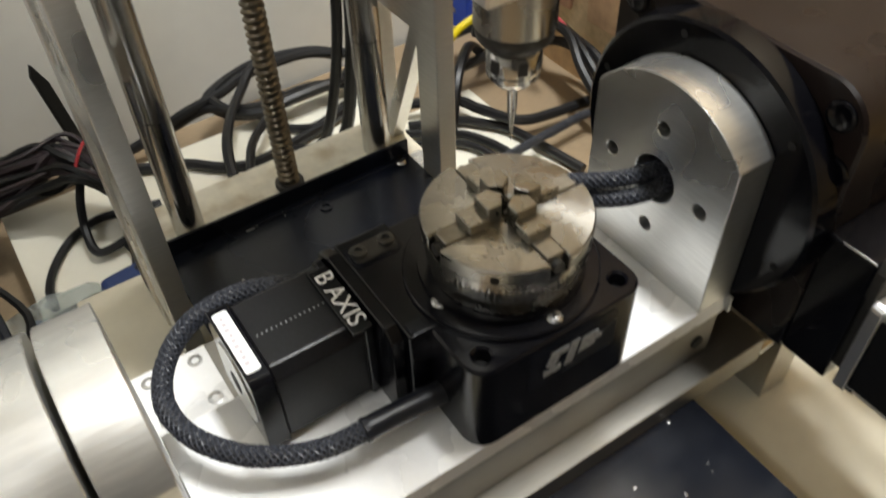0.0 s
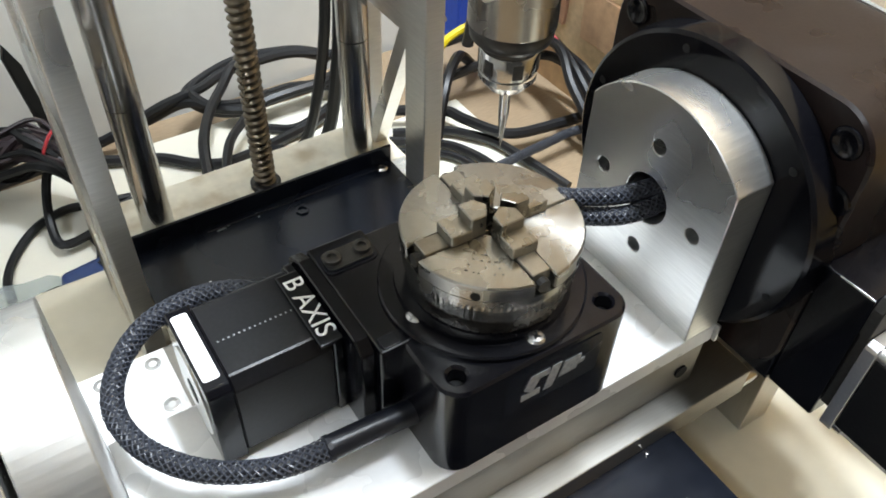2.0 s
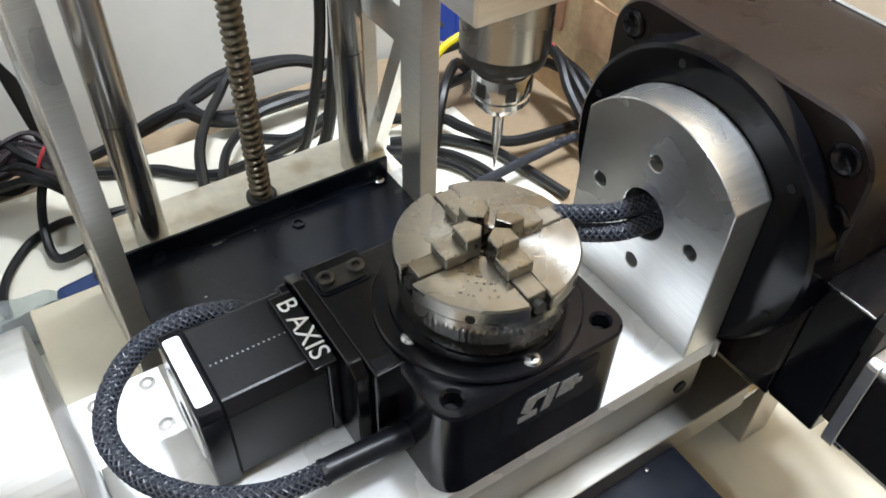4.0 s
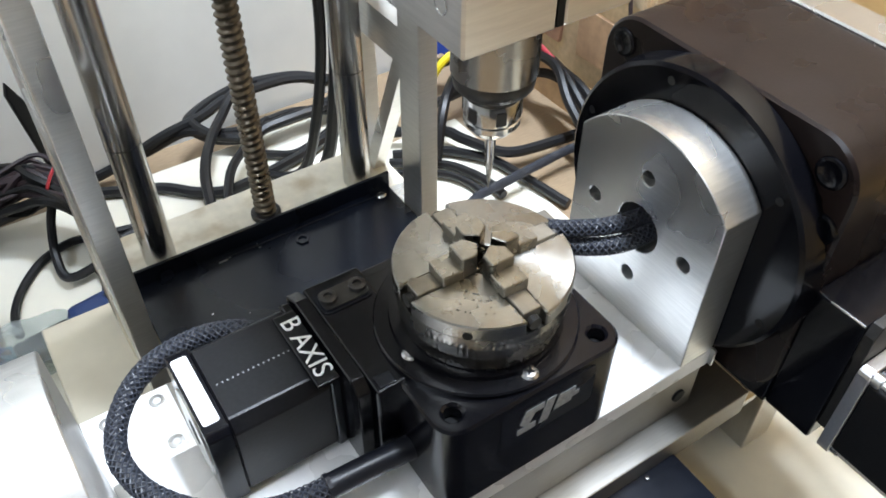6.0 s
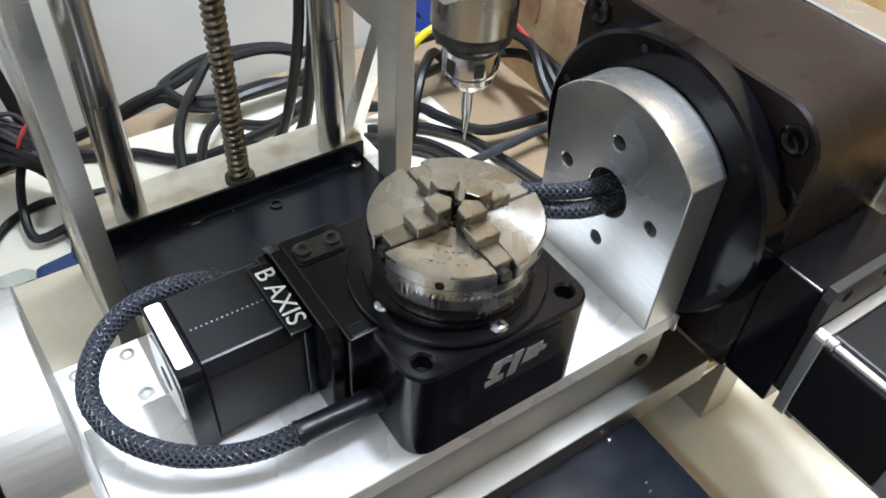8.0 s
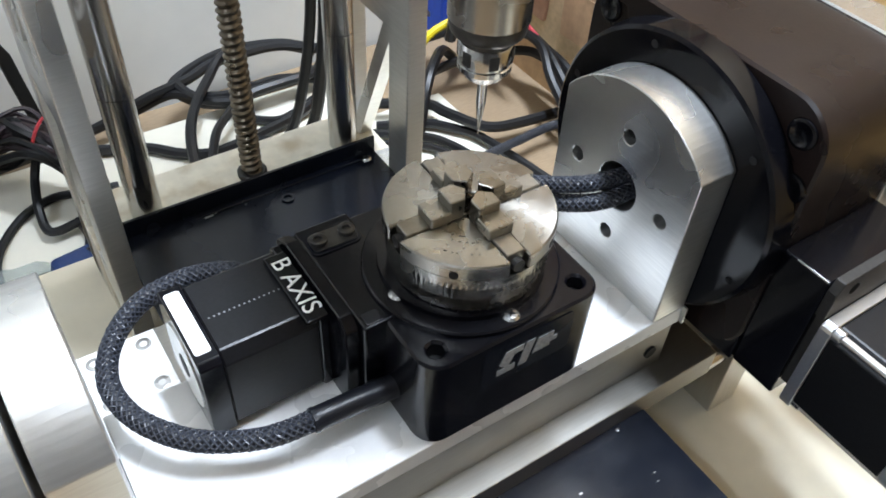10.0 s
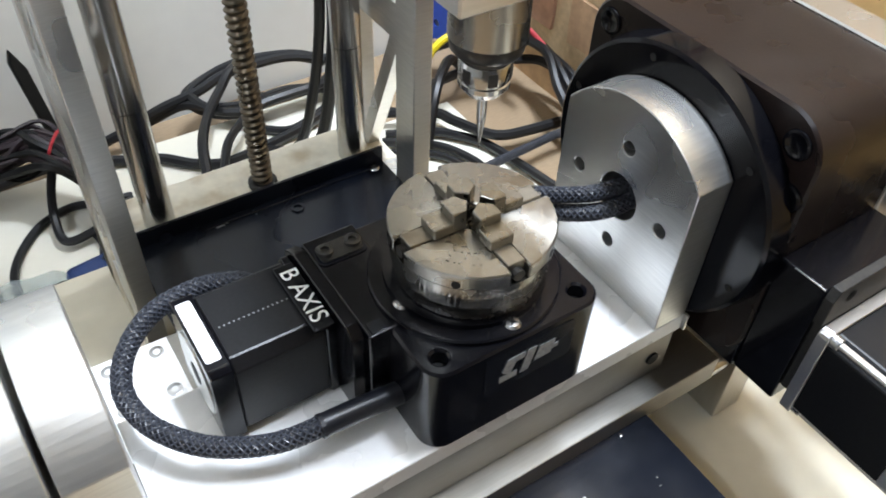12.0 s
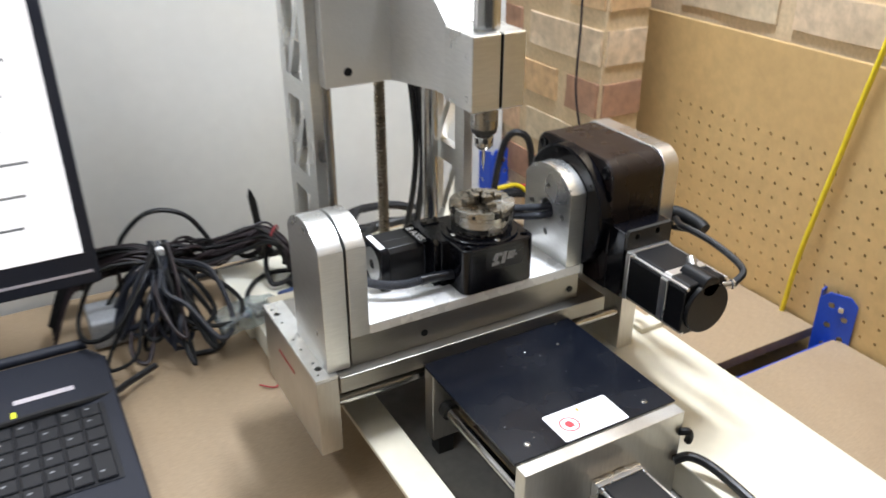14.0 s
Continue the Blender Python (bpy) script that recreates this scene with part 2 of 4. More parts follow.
BASEGREY = mat("grey_painted_floor_plate", (0.2, 0.19, 0.17), 0.5, 0.0, 0.1, 80, 0.05, (1, 1, 1), 0.3, 12, (0.12, 0.11, 0.1))
WHITEBOARD = mat("white_melamine_board", (0.8, 0.77, 0.66), 0.5, 0.0, 0.02, 60, 0.02, (1, 1, 1), 0.12, 8, (0.6, 0.54, 0.4))
BLUE = mat("blue_powder_coated_steel", (0.012, 0.07, 0.5), 0.4, 0.0, 0.06, 200, 0.05)
YELLOW = mat("yellow_cable_sheath", (0.8, 0.62, 0.02), 0.45, 0.0, 0.05, 100)
REDTAPE = mat("red_twist_tie", (0.4, 0.03, 0.04), 0.5)
WIRES = mat("dark_loom_wires", (0.02, 0.011, 0.013), 0.5, 0.0, 0.3, 60)
LAPTOP = mat("dark_blue_grey_plastic", (0.013, 0.0155, 0.025), 0.5, 0.0, 0.1, 600, 0.1)
KEYCAP = mat("black_keycap", (0.008, 0.009, 0.012), 0.4, 0.0, 0.1, 600)
BLUEPLUG = mat("blue_plastic_connector", (0.015, 0.04, 0.14), 0.4, 0.0, 0.1, 200)
FLOORGREY = mat("grey_concrete", (0.14, 0.13, 0.12), 0.8, 0.0, 0.12, 40, 0.2)
CEIL = mat("white_ceiling_paint", (0.8, 0.8, 0.78), 0.8, 0.0, 0.02, 30)
PLUGBLACK = mat("matt_black_rubber", (0.005, 0.005, 0.005), 0.55, spec=0.3)
BRICKS = []
for n, c in (("cream_brick", (0.62, 0.48, 0.33)), ("pink_brick", (0.56, 0.37, 0.23)), ("red_brown_brick", (0.38, 0.21, 0.13)), ("orange_brick", (0.58, 0.38, 0.2)), ("buff_brick", (0.57, 0.46, 0.31))):
    BRICKS.append(mat(n, c, 0.85, 0.0, 0.22, 60, 0.6, (1, 1, 1), 0.5, 14, tuple(v * 0.6 for v in c)))


def glow(name, colour, strength):
    m = bpy.data.materials.new(name)
    m.use_nodes = True
    b = m.node_tree.nodes["Principled BSDF"]
    b.inputs["Base Color"].default_value = (0.02, 0.02, 0.02, 1)
    b.inputs["Emission Color"].default_value = (*colour, 1)
    b.inputs["Emission Strength"].default_value = strength
    return m


def clear_film(name, tint, opacity):
    """Crinkled see-through plastic: a glossy skin mixed with clear."""
    m = mat(name, tint, 0.12, 0.0, 0.2, 60, 0.8)
    nt = m.node_tree
    clear = nt.nodes.new("ShaderNodeBsdfTransparent")
    clear.inputs[0].default_value = (0.9, 0.94, 0.94, 1)
    mx = nt.nodes.new("ShaderNodeMixShader")
    mx.inputs[0].default_value = opacity
    out = nt.nodes["Material Output"]
    nt.links.new(clear.outputs[0], mx.inputs[1])
    nt.links.new(nt.nodes["Principled BSDF"].outputs[0], mx.inputs[2])
    nt.links.new(mx.outputs[0], out.inputs["Surface"])
    return m


CLEARBAG = clear_film("crinkled_clear_bag", (0.55, 0.6, 0.6), 0.34)
TEAL = mat("teal_plastic_parts", (0.04, 0.13, 0.19), 0.4, 0.0, 0.3, 80, 0.1)
SCREEN = glow("lit_screen", (0.95, 0.97, 1.0), 1.3)


def braid(name, pts, r, parent, strands=9, pitch=0.03, label="", width=0.0008):
    """A cable in a woven sleeve: dark core and two families of helical strands."""
    core = part(name, tube(pts, r * 0.93, 12, n=10), CABLE, parent, label, smooth=True)
    P = spline(pts, 10)
    up = Vector((0.13, 0.21, 1))
    frames, s = [], 0.0
    for i, p in enumerate(P):
        d = (P[min(i + 1, len(P) - 1)] - P[max(i - 1, 0)]).normalized()
        side = d.cross(up).normalized()
        up = side.cross(d)
        frames.append((p, side, up.copy(), s))
        if i + 1 < len(P):
            s += (P[i + 1] - p).length
    length = s
    steps = int(length / 0.0022)
    arc = [f[3] for f in frames]
    fine = []
    for k in range(steps + 1):
        a = length * k / steps
        i = min(max(np.searchsorted(arc, a) - 1, 0), len(frames) - 2)
        t = (a - arc[i]) / max(arc[i + 1] - arc[i], 1e-9)
        f, g = frames[i], frames[i + 1]
        fine.append((f[0].lerp(g[0], t), f[1].lerp(g[1], t).normalized(), f[2].lerp(g[2], t).normalized(), a))
    verts, faces = [], []
    for sign in (1, -1):
        for q in range(strands):
            base = len(verts)
            for k, (p, sd, u, a) in enumerate(fine):
                th = 2 * math.pi * (q / strands + sign * a / pitch)
                rr = r * (1.0 + 0.05 * math.sin(2 * math.pi * (a / pitch * strands + q * sign * 0.5)) * sign)
                da = width / r
                for off, lift in ((-da, 0), (0, width * 0.6), (da, 0)):
                    verts.append(p + (rr + lift) * (math.cos(th + off) * sd + math.sin(th + off) * u))
            for k in range(len(fine) - 1):
                for j in (0, 1):
                    o = base + 3 * k + j
                    faces.append((o, o + 1, o + 4, o + 3))
    me = bpy.data.meshes.new("sleeve")
    me.from_pydata(verts, [], faces)
    me.materials.append(STRAND)
    ob = new("sleeve", me)
    ob.parent = core
    tagged(ob, "woven black nylon sleeve", kind="stuff")
    return core


def socket_bolt(parent, p, axis, r=0.0042, h=0.004, mt=None, name="bolt"):
    """A socket head bolt that stands on p and points along axis."""
    p, a = Vector(p), Vector(axis)
    prof = [(0, h * 0.35), (r * 0.5, h * 0.35), (r * 0.5, h), (r * 0.9, h), (r, h * 0.88), (r, -0.001), (0, -0.001)]
    return part(name, lathe(prof, p, p + a, 18), mt or ZINC, parent, smooth=True)


def pan_screw(parent, p, axis=(0, 0, 1), r=0.004, h=0.0016, name="screw"):
    p, a = Vector(p), Vector(axis)
    ob = part(name, lathe([(0, h * 0.5), (r * 0.2, h * 0.5), (r * 0.3, h), (r * 0.75, h * 0.85), (r, h * 0.2), (r, -0.001)], p, p + a, 16), ZINC, parent, smooth=True)
    t = a.orthogonal().normalized()
    for u in (t, a.cross(t)):
        m = Matrix.Translation(p + a * h * 0.93) @ Matrix((u, a.cross(u), a)).transposed().to_4x4()
        q = box(-r * 0.5, r * 0.5, -r * 0.1, r * 0.1, -h * 0.2, h * 0.07)
        q.transform(m)
        part("cross_slot", q, PLUGBLACK, ob)
    return ob


# ---- room ----
FLOOR_Z, TOP_Z = -0.222, 1.75
tagged(part("floor", box(-2.6, 0.75, -2.6, 0.7, -1.02, -0.98), FLOORGREY), "grey concrete floor under the benches", "floor", kind="structure")
# unseen ceiling, added to close the room and bounce light down
tagged(part("ceiling", box(-2.6, 0.75, -2.6, 0.7, TOP_Z, TOP_Z + 0.04), CEIL), "unseen white ceiling added to bounce light", "ceiling", kind="structure")
tagged(part("wall_north", box(-2.6, 0.42, 0.598, 0.7, -0.98, TOP_Z), WHITEWALL), "smooth white painted back wall", "wall", kind="structure")
# unseen wall, added white to keep reflections in the arms bright
tagged(part("unseen_wall_west", box(-2.7, -2.6, -2.6, 0.7, -0.98, TOP_Z), WHITEWALL), "unseen white side wall added to bounce light", "wall", kind="structure")
# unseen wall, added dark so that glossy parts reflect less light
tagged(part("unseen_wall_south", box(-2.7, 0.75, -2.7, -2.6, -0.98, TOP_Z), FLOORGREY), "unseen dark wall added behind to darken reflections", "wall", kind="structure")

# right wall of brick, a brick pier and a hardboard panel in front
wall_east = tagged(part("wall_east", box(0.607, 0.75, -2.6, 0.7, -0.98, TOP_Z), MORTAR), "old brick wall with sandy mortar", "wall", kind="structure")
pier = tagged(part("brick_pier", box(0.4245, 0.514, 0.3045, 0.7, -0.98, TOP_Z), MORTAR), "pale and reddish brick pier with thick mortar", "pier", kind="structure")
rb = random.Random(5)


def brick_mesh(lx, ly, lz, mt, seed):
    r = random.Random(seed)
    b = box(-lx / 2, lx / 2, -ly / 2, ly / 2, -lz / 2, lz / 2)
    bmesh.ops.subdivide_edges(b, edges=b.edges[:], cuts=2, use_grid_fill=True)
    bmesh.ops.bevel(b, geom=[e for e in b.edges if len(e.link_faces) == 2 and e.calc_face_angle(0) > 1], offset=0.009, segments=3, affect="EDGES")
    for v in b.verts:
        v.co += Vector((r.uniform(-1, 1), r.uniform(-1, 1), r.uniform(-1, 1))) * 0.0011
    return b


course = 0.0905
z0 = 0.1205 - 9 * course
for k in range(22):
    zc = z0 + k * course + 0.038
    if zc > 0.75 or zc < -0.3:
        continue
    # pier: a stretcher or a header towards the room, on both faces
    spans = [(0.3, 0.523), (0.535, 0.66)] if k % 2 else [(0.3, 0.404), (0.416, 0.64)]
    for y0, y1 in spans:
        mt = BRICKS[(k * 3 + int(y0 * 10)) % 5]
        corner = abs(y0 - 0.3) < 0.01
        lx = 0.1
        ob = part("brick", brick_mesh(lx, y1 - y0, 0.076, mt, k * 7 + int(y0 * 100)), mt, pier, smooth=True)
        ob.location = (0.42 + lx / 2, (y0 + y1) / 2, zc)
for k in range(6):
    zc = 0.243 + k * course
    for j in range(7):
        y = 0.22 - j * 0.235 - (0.117 if k % 2 else 0)
        mt = BRICKS[(4, 0, 4, 1, 0, 3)[(k + j) % 6]]
        ob = part("brick", brick_mesh(0.05, 0.222, 0.076, mt, k * 31 + j), mt, wall_east, smooth=True)
        ob.location = (0.628, y, zc)

# perforated hardboard panel
verts, faces = [], []
cell, hr = 0.0254, 0.0025
PX, PY0, PZ0 = 0.592, 0.4484, -0.9
cols, rws = 62, 43


def peg_vert(y, z, x=PX):
    verts.append((x, y, z))
    return len(verts) - 1


for i in range(cols):
    for j in range(rws):
        yc, zc = PY0 - (i + 0.5) * cell, PZ0 + (j + 0.5) * cell
        q = [peg_vert(yc + sy * cell / 2, zc + sz * cell / 2) for sy, sz in ((1, 1), (-1, 1), (-1, -1), (1, -1))]
        if zc > 0.055 or i < 6:
            faces.append(q)
            continue
        ring = [peg_vert(yc + hr * math.cos(radians(45 * k)), zc + hr * math.sin(radians(45 * k))) for k in range(8)]
        back = [peg_vert(yc + hr * math.cos(radians(45 * k)), zc + hr * math.sin(radians(45 * k)), PX + 0.006) for k in range(8)]
        faces += [(q[0], q[1], ring[3], ring[2], ring[1]), (q[1], q[2], ring[5], ring[4], ring[3]), (q[2], q[3], ring[7], ring[6], ring[5]), (q[3], q[0], ring[1], ring[0], ring[7])]
        faces += [(ring[k], ring[(k + 1) % 8], back[(k + 1) % 8], back[k]) for k in range(8)]
me = bpy.data.meshes.new("pegboard")
me.from_pydata(verts, [], faces)
me.materials.append(PEG)
peg = tagged(new("pegboard", me), "tan perforated hardboard panel with rows of holes", "pegboard")
part("edge", box(PX, PX + 0.006, PY0, PY0 + 0.003, PZ0, PZ0 + rws * cell), PEG, peg)
part("edge", box(PX, PX + 0.006, PY0 - cols * cell, PY0, PZ0 + rws * cell, PZ0 + rws * cell + 0.003), PEG, peg)
# sheet added behind the holes, carries their shade as plain brown
part("hole_shade_sheet", box(PX + 0.0125, PX + 0.0155, PY0 - cols * cell, PY0, PZ0, PZ0 + rws * cell), PEGBACK, peg)

# bench: particle board shelves on blue rack posts
bench = thing("workbench", "tan particle board bench top on a blue rack", "workbench")
part("board", box(-1.5, 0.235, -1.0, 0.59, FLOOR_Z - 0.018, FLOOR_Z, 0.001), BENCH, bench)
part("board", box(0.239, 0.586, -0.075, 0.59, FLOOR_Z - 0.018, FLOOR_Z, 0.001), BENCH, bench)
part("board", box(0.239, 0.586, -1.0, -0.115, FLOOR_Z - 0.018, FLOOR_Z, 0.001), BENCH, bench)
part("beam", box(0.239, 0.586, -0.113, -0.104, FLOOR_Z - 0.06, FLOOR_Z - 0.01, 0.001), BLUE, bench, "dark blue steel shelf beam")
part("beam", box(-1.5, 0.586, -0.99, -0.96, FLOOR_Z - 0.07, FLOOR_Z - 0.019, 0.001), BLUE, bench)
for x in (-1.45, 0.2):
    for y in (-0.94, 0.5):
        part("leg", box(x, x + 0.035, y, y + 0.035, -0.98, FLOOR_Z - 0.0185, 0.001), BLUE, bench)


def rack_post(x, y, z0, z1, turn, label):
    ob = thing("rack_post", label, "rack post", "blue rack posts", at=(x, y, z0))
    h = z1 - z0
    slots = [(0.02, zz, 0.0055) for zz in np.arange(0.02, h - 0.01, 0.035)]
    out = [(0, 0), (0.055, 0), (0.055, h - 0.012), (0.043, h), (0.012, h), (0, h - 0.012)]
    part("flange", prism(out, "y", -0.0012, 0.0012, [(0.018, z, 0.005) for _, z, _ in slots] + [(0.04, z + 0.016, 0.005) for _, z, _ in slots[:-1]]), BLUE, ob)
    out2 = [(0.0013, 0), (0.05, 0), (0.05, h - 0.01), (0.0013, h)]
    part("flange", prism(out2, "x", -0.0012, 0.0012, [(0.025, z, 0.005) for _, z, _ in slots]), BLUE, ob)
    part("rivet", box(0.029, 0.037, -0.004, -0.0013, h - 0.028, h - 0.019, 0.0008), ZINC, ob)
    ob.rotation_euler = (0, 0, radians(turn))
    return ob


rack_post(0.568, -0.086, -0.5, -0.144, -68, "blue steel rack post with punched slots beside pegboard")
rack_post(0.375, 0.565, -0.5, -0.098, 12, "blue steel rack post with punched slots by brick pier")

# ---- machine base ----
base = thing("machine_base", "cream painted machine base with long side rails", "machine base", at=(0, 0, 0))
part("rail", box(-0.183, -0.138, -0.75, 0.2, -0.157, -0.15, 0.002), CREAM, base)
part("skirt", box(-0.15, -0.1385, -0.748, 0.2, FLOOR_Z + 0.0005, -0.1572), CREAM, base)
part("rail", box(0.108, 0.285, -0.75, 0.075, FLOOR_Z + 0.0005, -0.147, 0.002), CREAM, base)
part("floor_plate", box(-0.1375, 0.1075, -0.75, 0.2, FLOOR_Z + 0.001, -0.19), BASEGREY, base, "dark grey floor plate")
part("cross_rail", box(-0.183, 0.14, 0.2005, 0.32, FLOOR_Z + 0.0005, -0.152, 0.002), CREAM, base)
part("column_foot", box(-0.1295, 0.1095, 0.25, 0.31, -0.151, -0.085, 0.0015), STONE, base, "oil-stained cream column foot")
part("tab", box(0.245, 0.335, -0.043, -0.018, -0.1465, -0.1385, 0.001), CREAM, base)

board = tagged(part("white_board", box(-0.212, 0.17, 0.325, 0.5, FLOOR_Z + 0.0003, -0.182, 0.001), WHITEBOARD), "white melamine board lying on the bench", "board")
sheet_ = tagged(part("white_sheet", box(0.1715, 0.301, 0.16, 0.458, FLOOR_Z + 0.0001, FLOOR_Z + 0.0009), WHITEBOARD), "white sheet lying under loose cables behind the machine", "sheet")
board2 = tagged(part("white_board", box(-0.205, -0.1845, 0.2, 0.3245, FLOOR_Z + 0.0003, -0.182, 0.001), WHITEBOARD), "narrow white melamine offcut beside machine base", "board")

# ---- fixed frame of the X axis ----
xf = thing("x_axis_frame", "milled aluminium X axis frame with end blocks", "machine frame")
endL = part("end_block", box(-0.2385, -0.2125, -0.0555, 0.13, -0.152, -0.0525, 0.0008), END_ALU, xf)
tp_plate = part("end_plate", prism([(-0.2385, -0.0552), (-0.2125, -0.0552), (-0.2125, 0.13), (-0.2385, 0.13)], "z", -0.052, -0.0485,
    [(-0.232, -0.044, 0.0017), (-0.2275, -0.033, 0.0042), (-0.2285, -0.02, 0.0016), (-0.231, 0.012, 0.0017), (-0.2315, 0.036, 0.0017), (-0.231, 0.078, 0.0018), (-0.23, 0.1, 0.0042), (-0.232, 0.113, 0.0018)]), ALU, xf, "drilled end plate")
for x, y, r in ((-0.2275, -0.033, 0.0038), (-0.23, 0.1, 0.0038)):
    part("bolt", cyl((x, y, -0.0545), (x, y, -0.0505), r, 12), DARKSTEEL, xf)
part("red_mark", box(-0.2392, -0.2386, 0.02, 0.075, -0.085, -0.082), REDTAPE, xf, "faded red scribble")
endR = part("end_block", box(0.19, 0.216, -0.0555, 0.13, -0.1468, -0.052, 0.0008), END_ALU, xf)
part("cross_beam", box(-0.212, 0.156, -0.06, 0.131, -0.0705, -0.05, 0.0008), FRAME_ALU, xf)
for y, z in ((-0.045, -0.0895), (0.1, -0.081)):
    part("rail", cyl((-0.2124, y, z), (0.1896, y, z), 0.0065, 20), CHROME, xf, "ground steel rail", smooth=True)
part("drive_screw", cyl((-0.2124, 0.033, -0.085), (0.1896, 0.033, -0.085), 0.006, 16), BROWNSCREW, xf, smooth=True)
part("carriage", box(-0.05, 0.05, -0.05, 0.12, -0.096, -0.0708, 0.001), DARKSTEEL, xf)
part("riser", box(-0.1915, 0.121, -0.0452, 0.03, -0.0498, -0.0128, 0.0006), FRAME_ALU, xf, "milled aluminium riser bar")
for x in (-0.1, 0.108):
    part("bolt", cyl((x, -0.0466, -0.0335), (x, -0.0452, -0.0335), 0.0042, 14), PLUGBLACK, xf)
part("sub_table", box(-0.175, -0.125, 0.0315, 0.128, -0.0498, -0.0468, 0.0004), PLATE, xf, "bright aluminium sub plate")
for x, y in ((-0.1336, 0.0879), (-0.1336, 0.1193), (-0.162, 0.0879), (-0.162, 0.1193)):
    socket_bolt(xf, (x, y, -0.0475), (0, 0, 1), 0.0045, 0.0012)

# ---- tilting trunnion ----
tr = thing("trunnion_table", "satin aluminium trunnion table with round-topped arms", "trunnion")
part("plate", prism([(-0.1685, -0.0477), (0.1215, -0.0477), (0.1215, 0.0465), (-0.1685, 0.0465)], "z", -0.0125, 0.0, (), 0.0005), PLATE, tr)


def arm_mesh(x0, x1, zb, holes=True):
    R, zc, w = 0.0592, 0.0625, 0.0477
    a0 = math.acos(w / R)
    o = [(-w, zb), (w, zb)] + [(R * math.cos(a), zc + R * math.sin(a)) for a in [a0 + (math.pi - 2 * a0) * k / 32 for k in range(33)]]
    h = [(0, zc, 0.0137)] + [(0.0316 * math.cos(a), zc + 0.0316 * math.sin(a), 0.0042) for a in (0, math.pi / 2, math.pi, 1.5 * math.pi)] if holes else []
    return prism(o, "x", x0, x1, h, 0.0005)


armR = part("arm", arm_mesh(0.0981, 0.1215, 0.0004), ALU, tr, "round-topped arm plate with bored hole")
for a in (0, 90, 180, 270):
    c, s = 0.0316 * math.cos(radians(a)), 0.0316 * math.sin(radians(a))
    # bright disc added deep in each hole to stand for its glint
    part("hole_glint_disc", cyl((0.1145, c, 0.0625 + s), (0.1205, c, 0.0625 + s), 0.0036, 12), ZINC, armR)
armL = part("arm", arm_mesh(-0.1915, -0.169, -0.012, False), ALU, tr, "round-topped arm plate")
part("clip", box(0.1216, 0.123, -0.05, -0.047, -0.012, 0.0), ALU, tr)
bl = thing("bearing_block", "brushed aluminium end bearing block beside the trunnion", "bearing block")
part("block", arm_mesh(-0.222, -0.1945, -0.0483, False), ALU, bl)
part("shaft", cyl((-0.1945, 0, 0.0625), (-0.1915, 0, 0.0625), 0.012, 24), DARKSTEEL, bl)

# ---- A axis gearbox and its motor ----
ga = thing("rotary_gearbox", "large black rotary gearbox holding the trunnion arm", "gearbox")
disc = part("face_disc", lathe([(0.0138, 0), (0.0758, 0), (0.0778, 0.0015), (0.0795, 0.012), (0.0795, 0.013), (0, 0.013)], (0.1218, 0, 0.0625), (1, 0, 0.0625), 72), GLOSSBLACK, ga, "glossy black round faceplate", smooth=True)
part("bore", cyl((0.1218, 0, 0.0625), (0.13, 0, 0.0625), 0.0136, 24), PLUGBLACK, ga)
for a in (20, 75, 140, 200, 262, 318):
    y, z = 0.070 * math.cos(radians(a)), 0.0625 + 0.070 * math.sin(radians(a))
    part("pin", cyl((0.1214, y, z), (0.1222, y, z), 0.0022, 10), PLUGBLACK, ga)
part("housing", prism(rounded(-0.0775, 0.0775, -0.022, 0.1405, 0.024, 8), "x", 0.1352, 0.212, (), 0.0015), HOUSING, ga, smooth=True)
for y, z in ((0.0635, 0.1242), (-0.0635, 0.1242), (-0.069, 0.097)):
    part("boss", lathe([(0, 0.0006), (0.004, 0.0006), (0.006, 0.0015), (0.0075, 0.0012), (0.008, -0.001)], (0.1352, y, z), (0.0, y, z), 20), BLACK, ga, smooth=True)
part("end_plate", prism(rounded(-0.0785, 0.0785, -0.02, 0.1418, 0.024, 8), "x", 0.2123, 0.236, (), 0.001), SILVER, ga, "bare aluminium end plate", smooth=True)
part("worm_housing", box(0.1375, 0.2105, -0.105, -0.0773, -0.0235, 0.063, 0.0012), BLACK, ga)
part("lower_housing", box(0.1365, 0.2045, -0.0772, 0.06, -0.0245, 0.02, 0.001), BLACK, ga)
part("scratch", box(0.1372, 0.1378, -0.104, -0.086, 0.0628, 0.0633), ZINC, ga)
# dark metal here carries the shade that falls on the plate
plate = part("adapter_plate", prism([(0.137, 0.0425), (0.204, 0.0425), (0.204, 0.067), (0.1395, 0.067), (0.137, 0.06)], "y", -0.1105, -0.1052, [(0.1515, 0.058, 0.0034), (0.182, 0.0595, 0.0034)], 0.0004), DARKSTEEL, ga, "thin adapter plate, shade put into its dark metal")
am = thing("stepper_motor", "black stepper motor with silver end caps on gearbox", "motor", "stepper motors")
MX, MZ, HW = 0.1685, 0.0105, 0.0325


def oct_outline(cx, cz, h, c):
    return [(cx + h, cz - h + c), (cx + h, cz + h - c), (cx + h - c, cz + h), (cx - h + c, cz + h), (cx - h, cz + h - c), (cx - h, cz - h + c), (cx - h + c, cz - h), (cx + h - c, cz - h)]


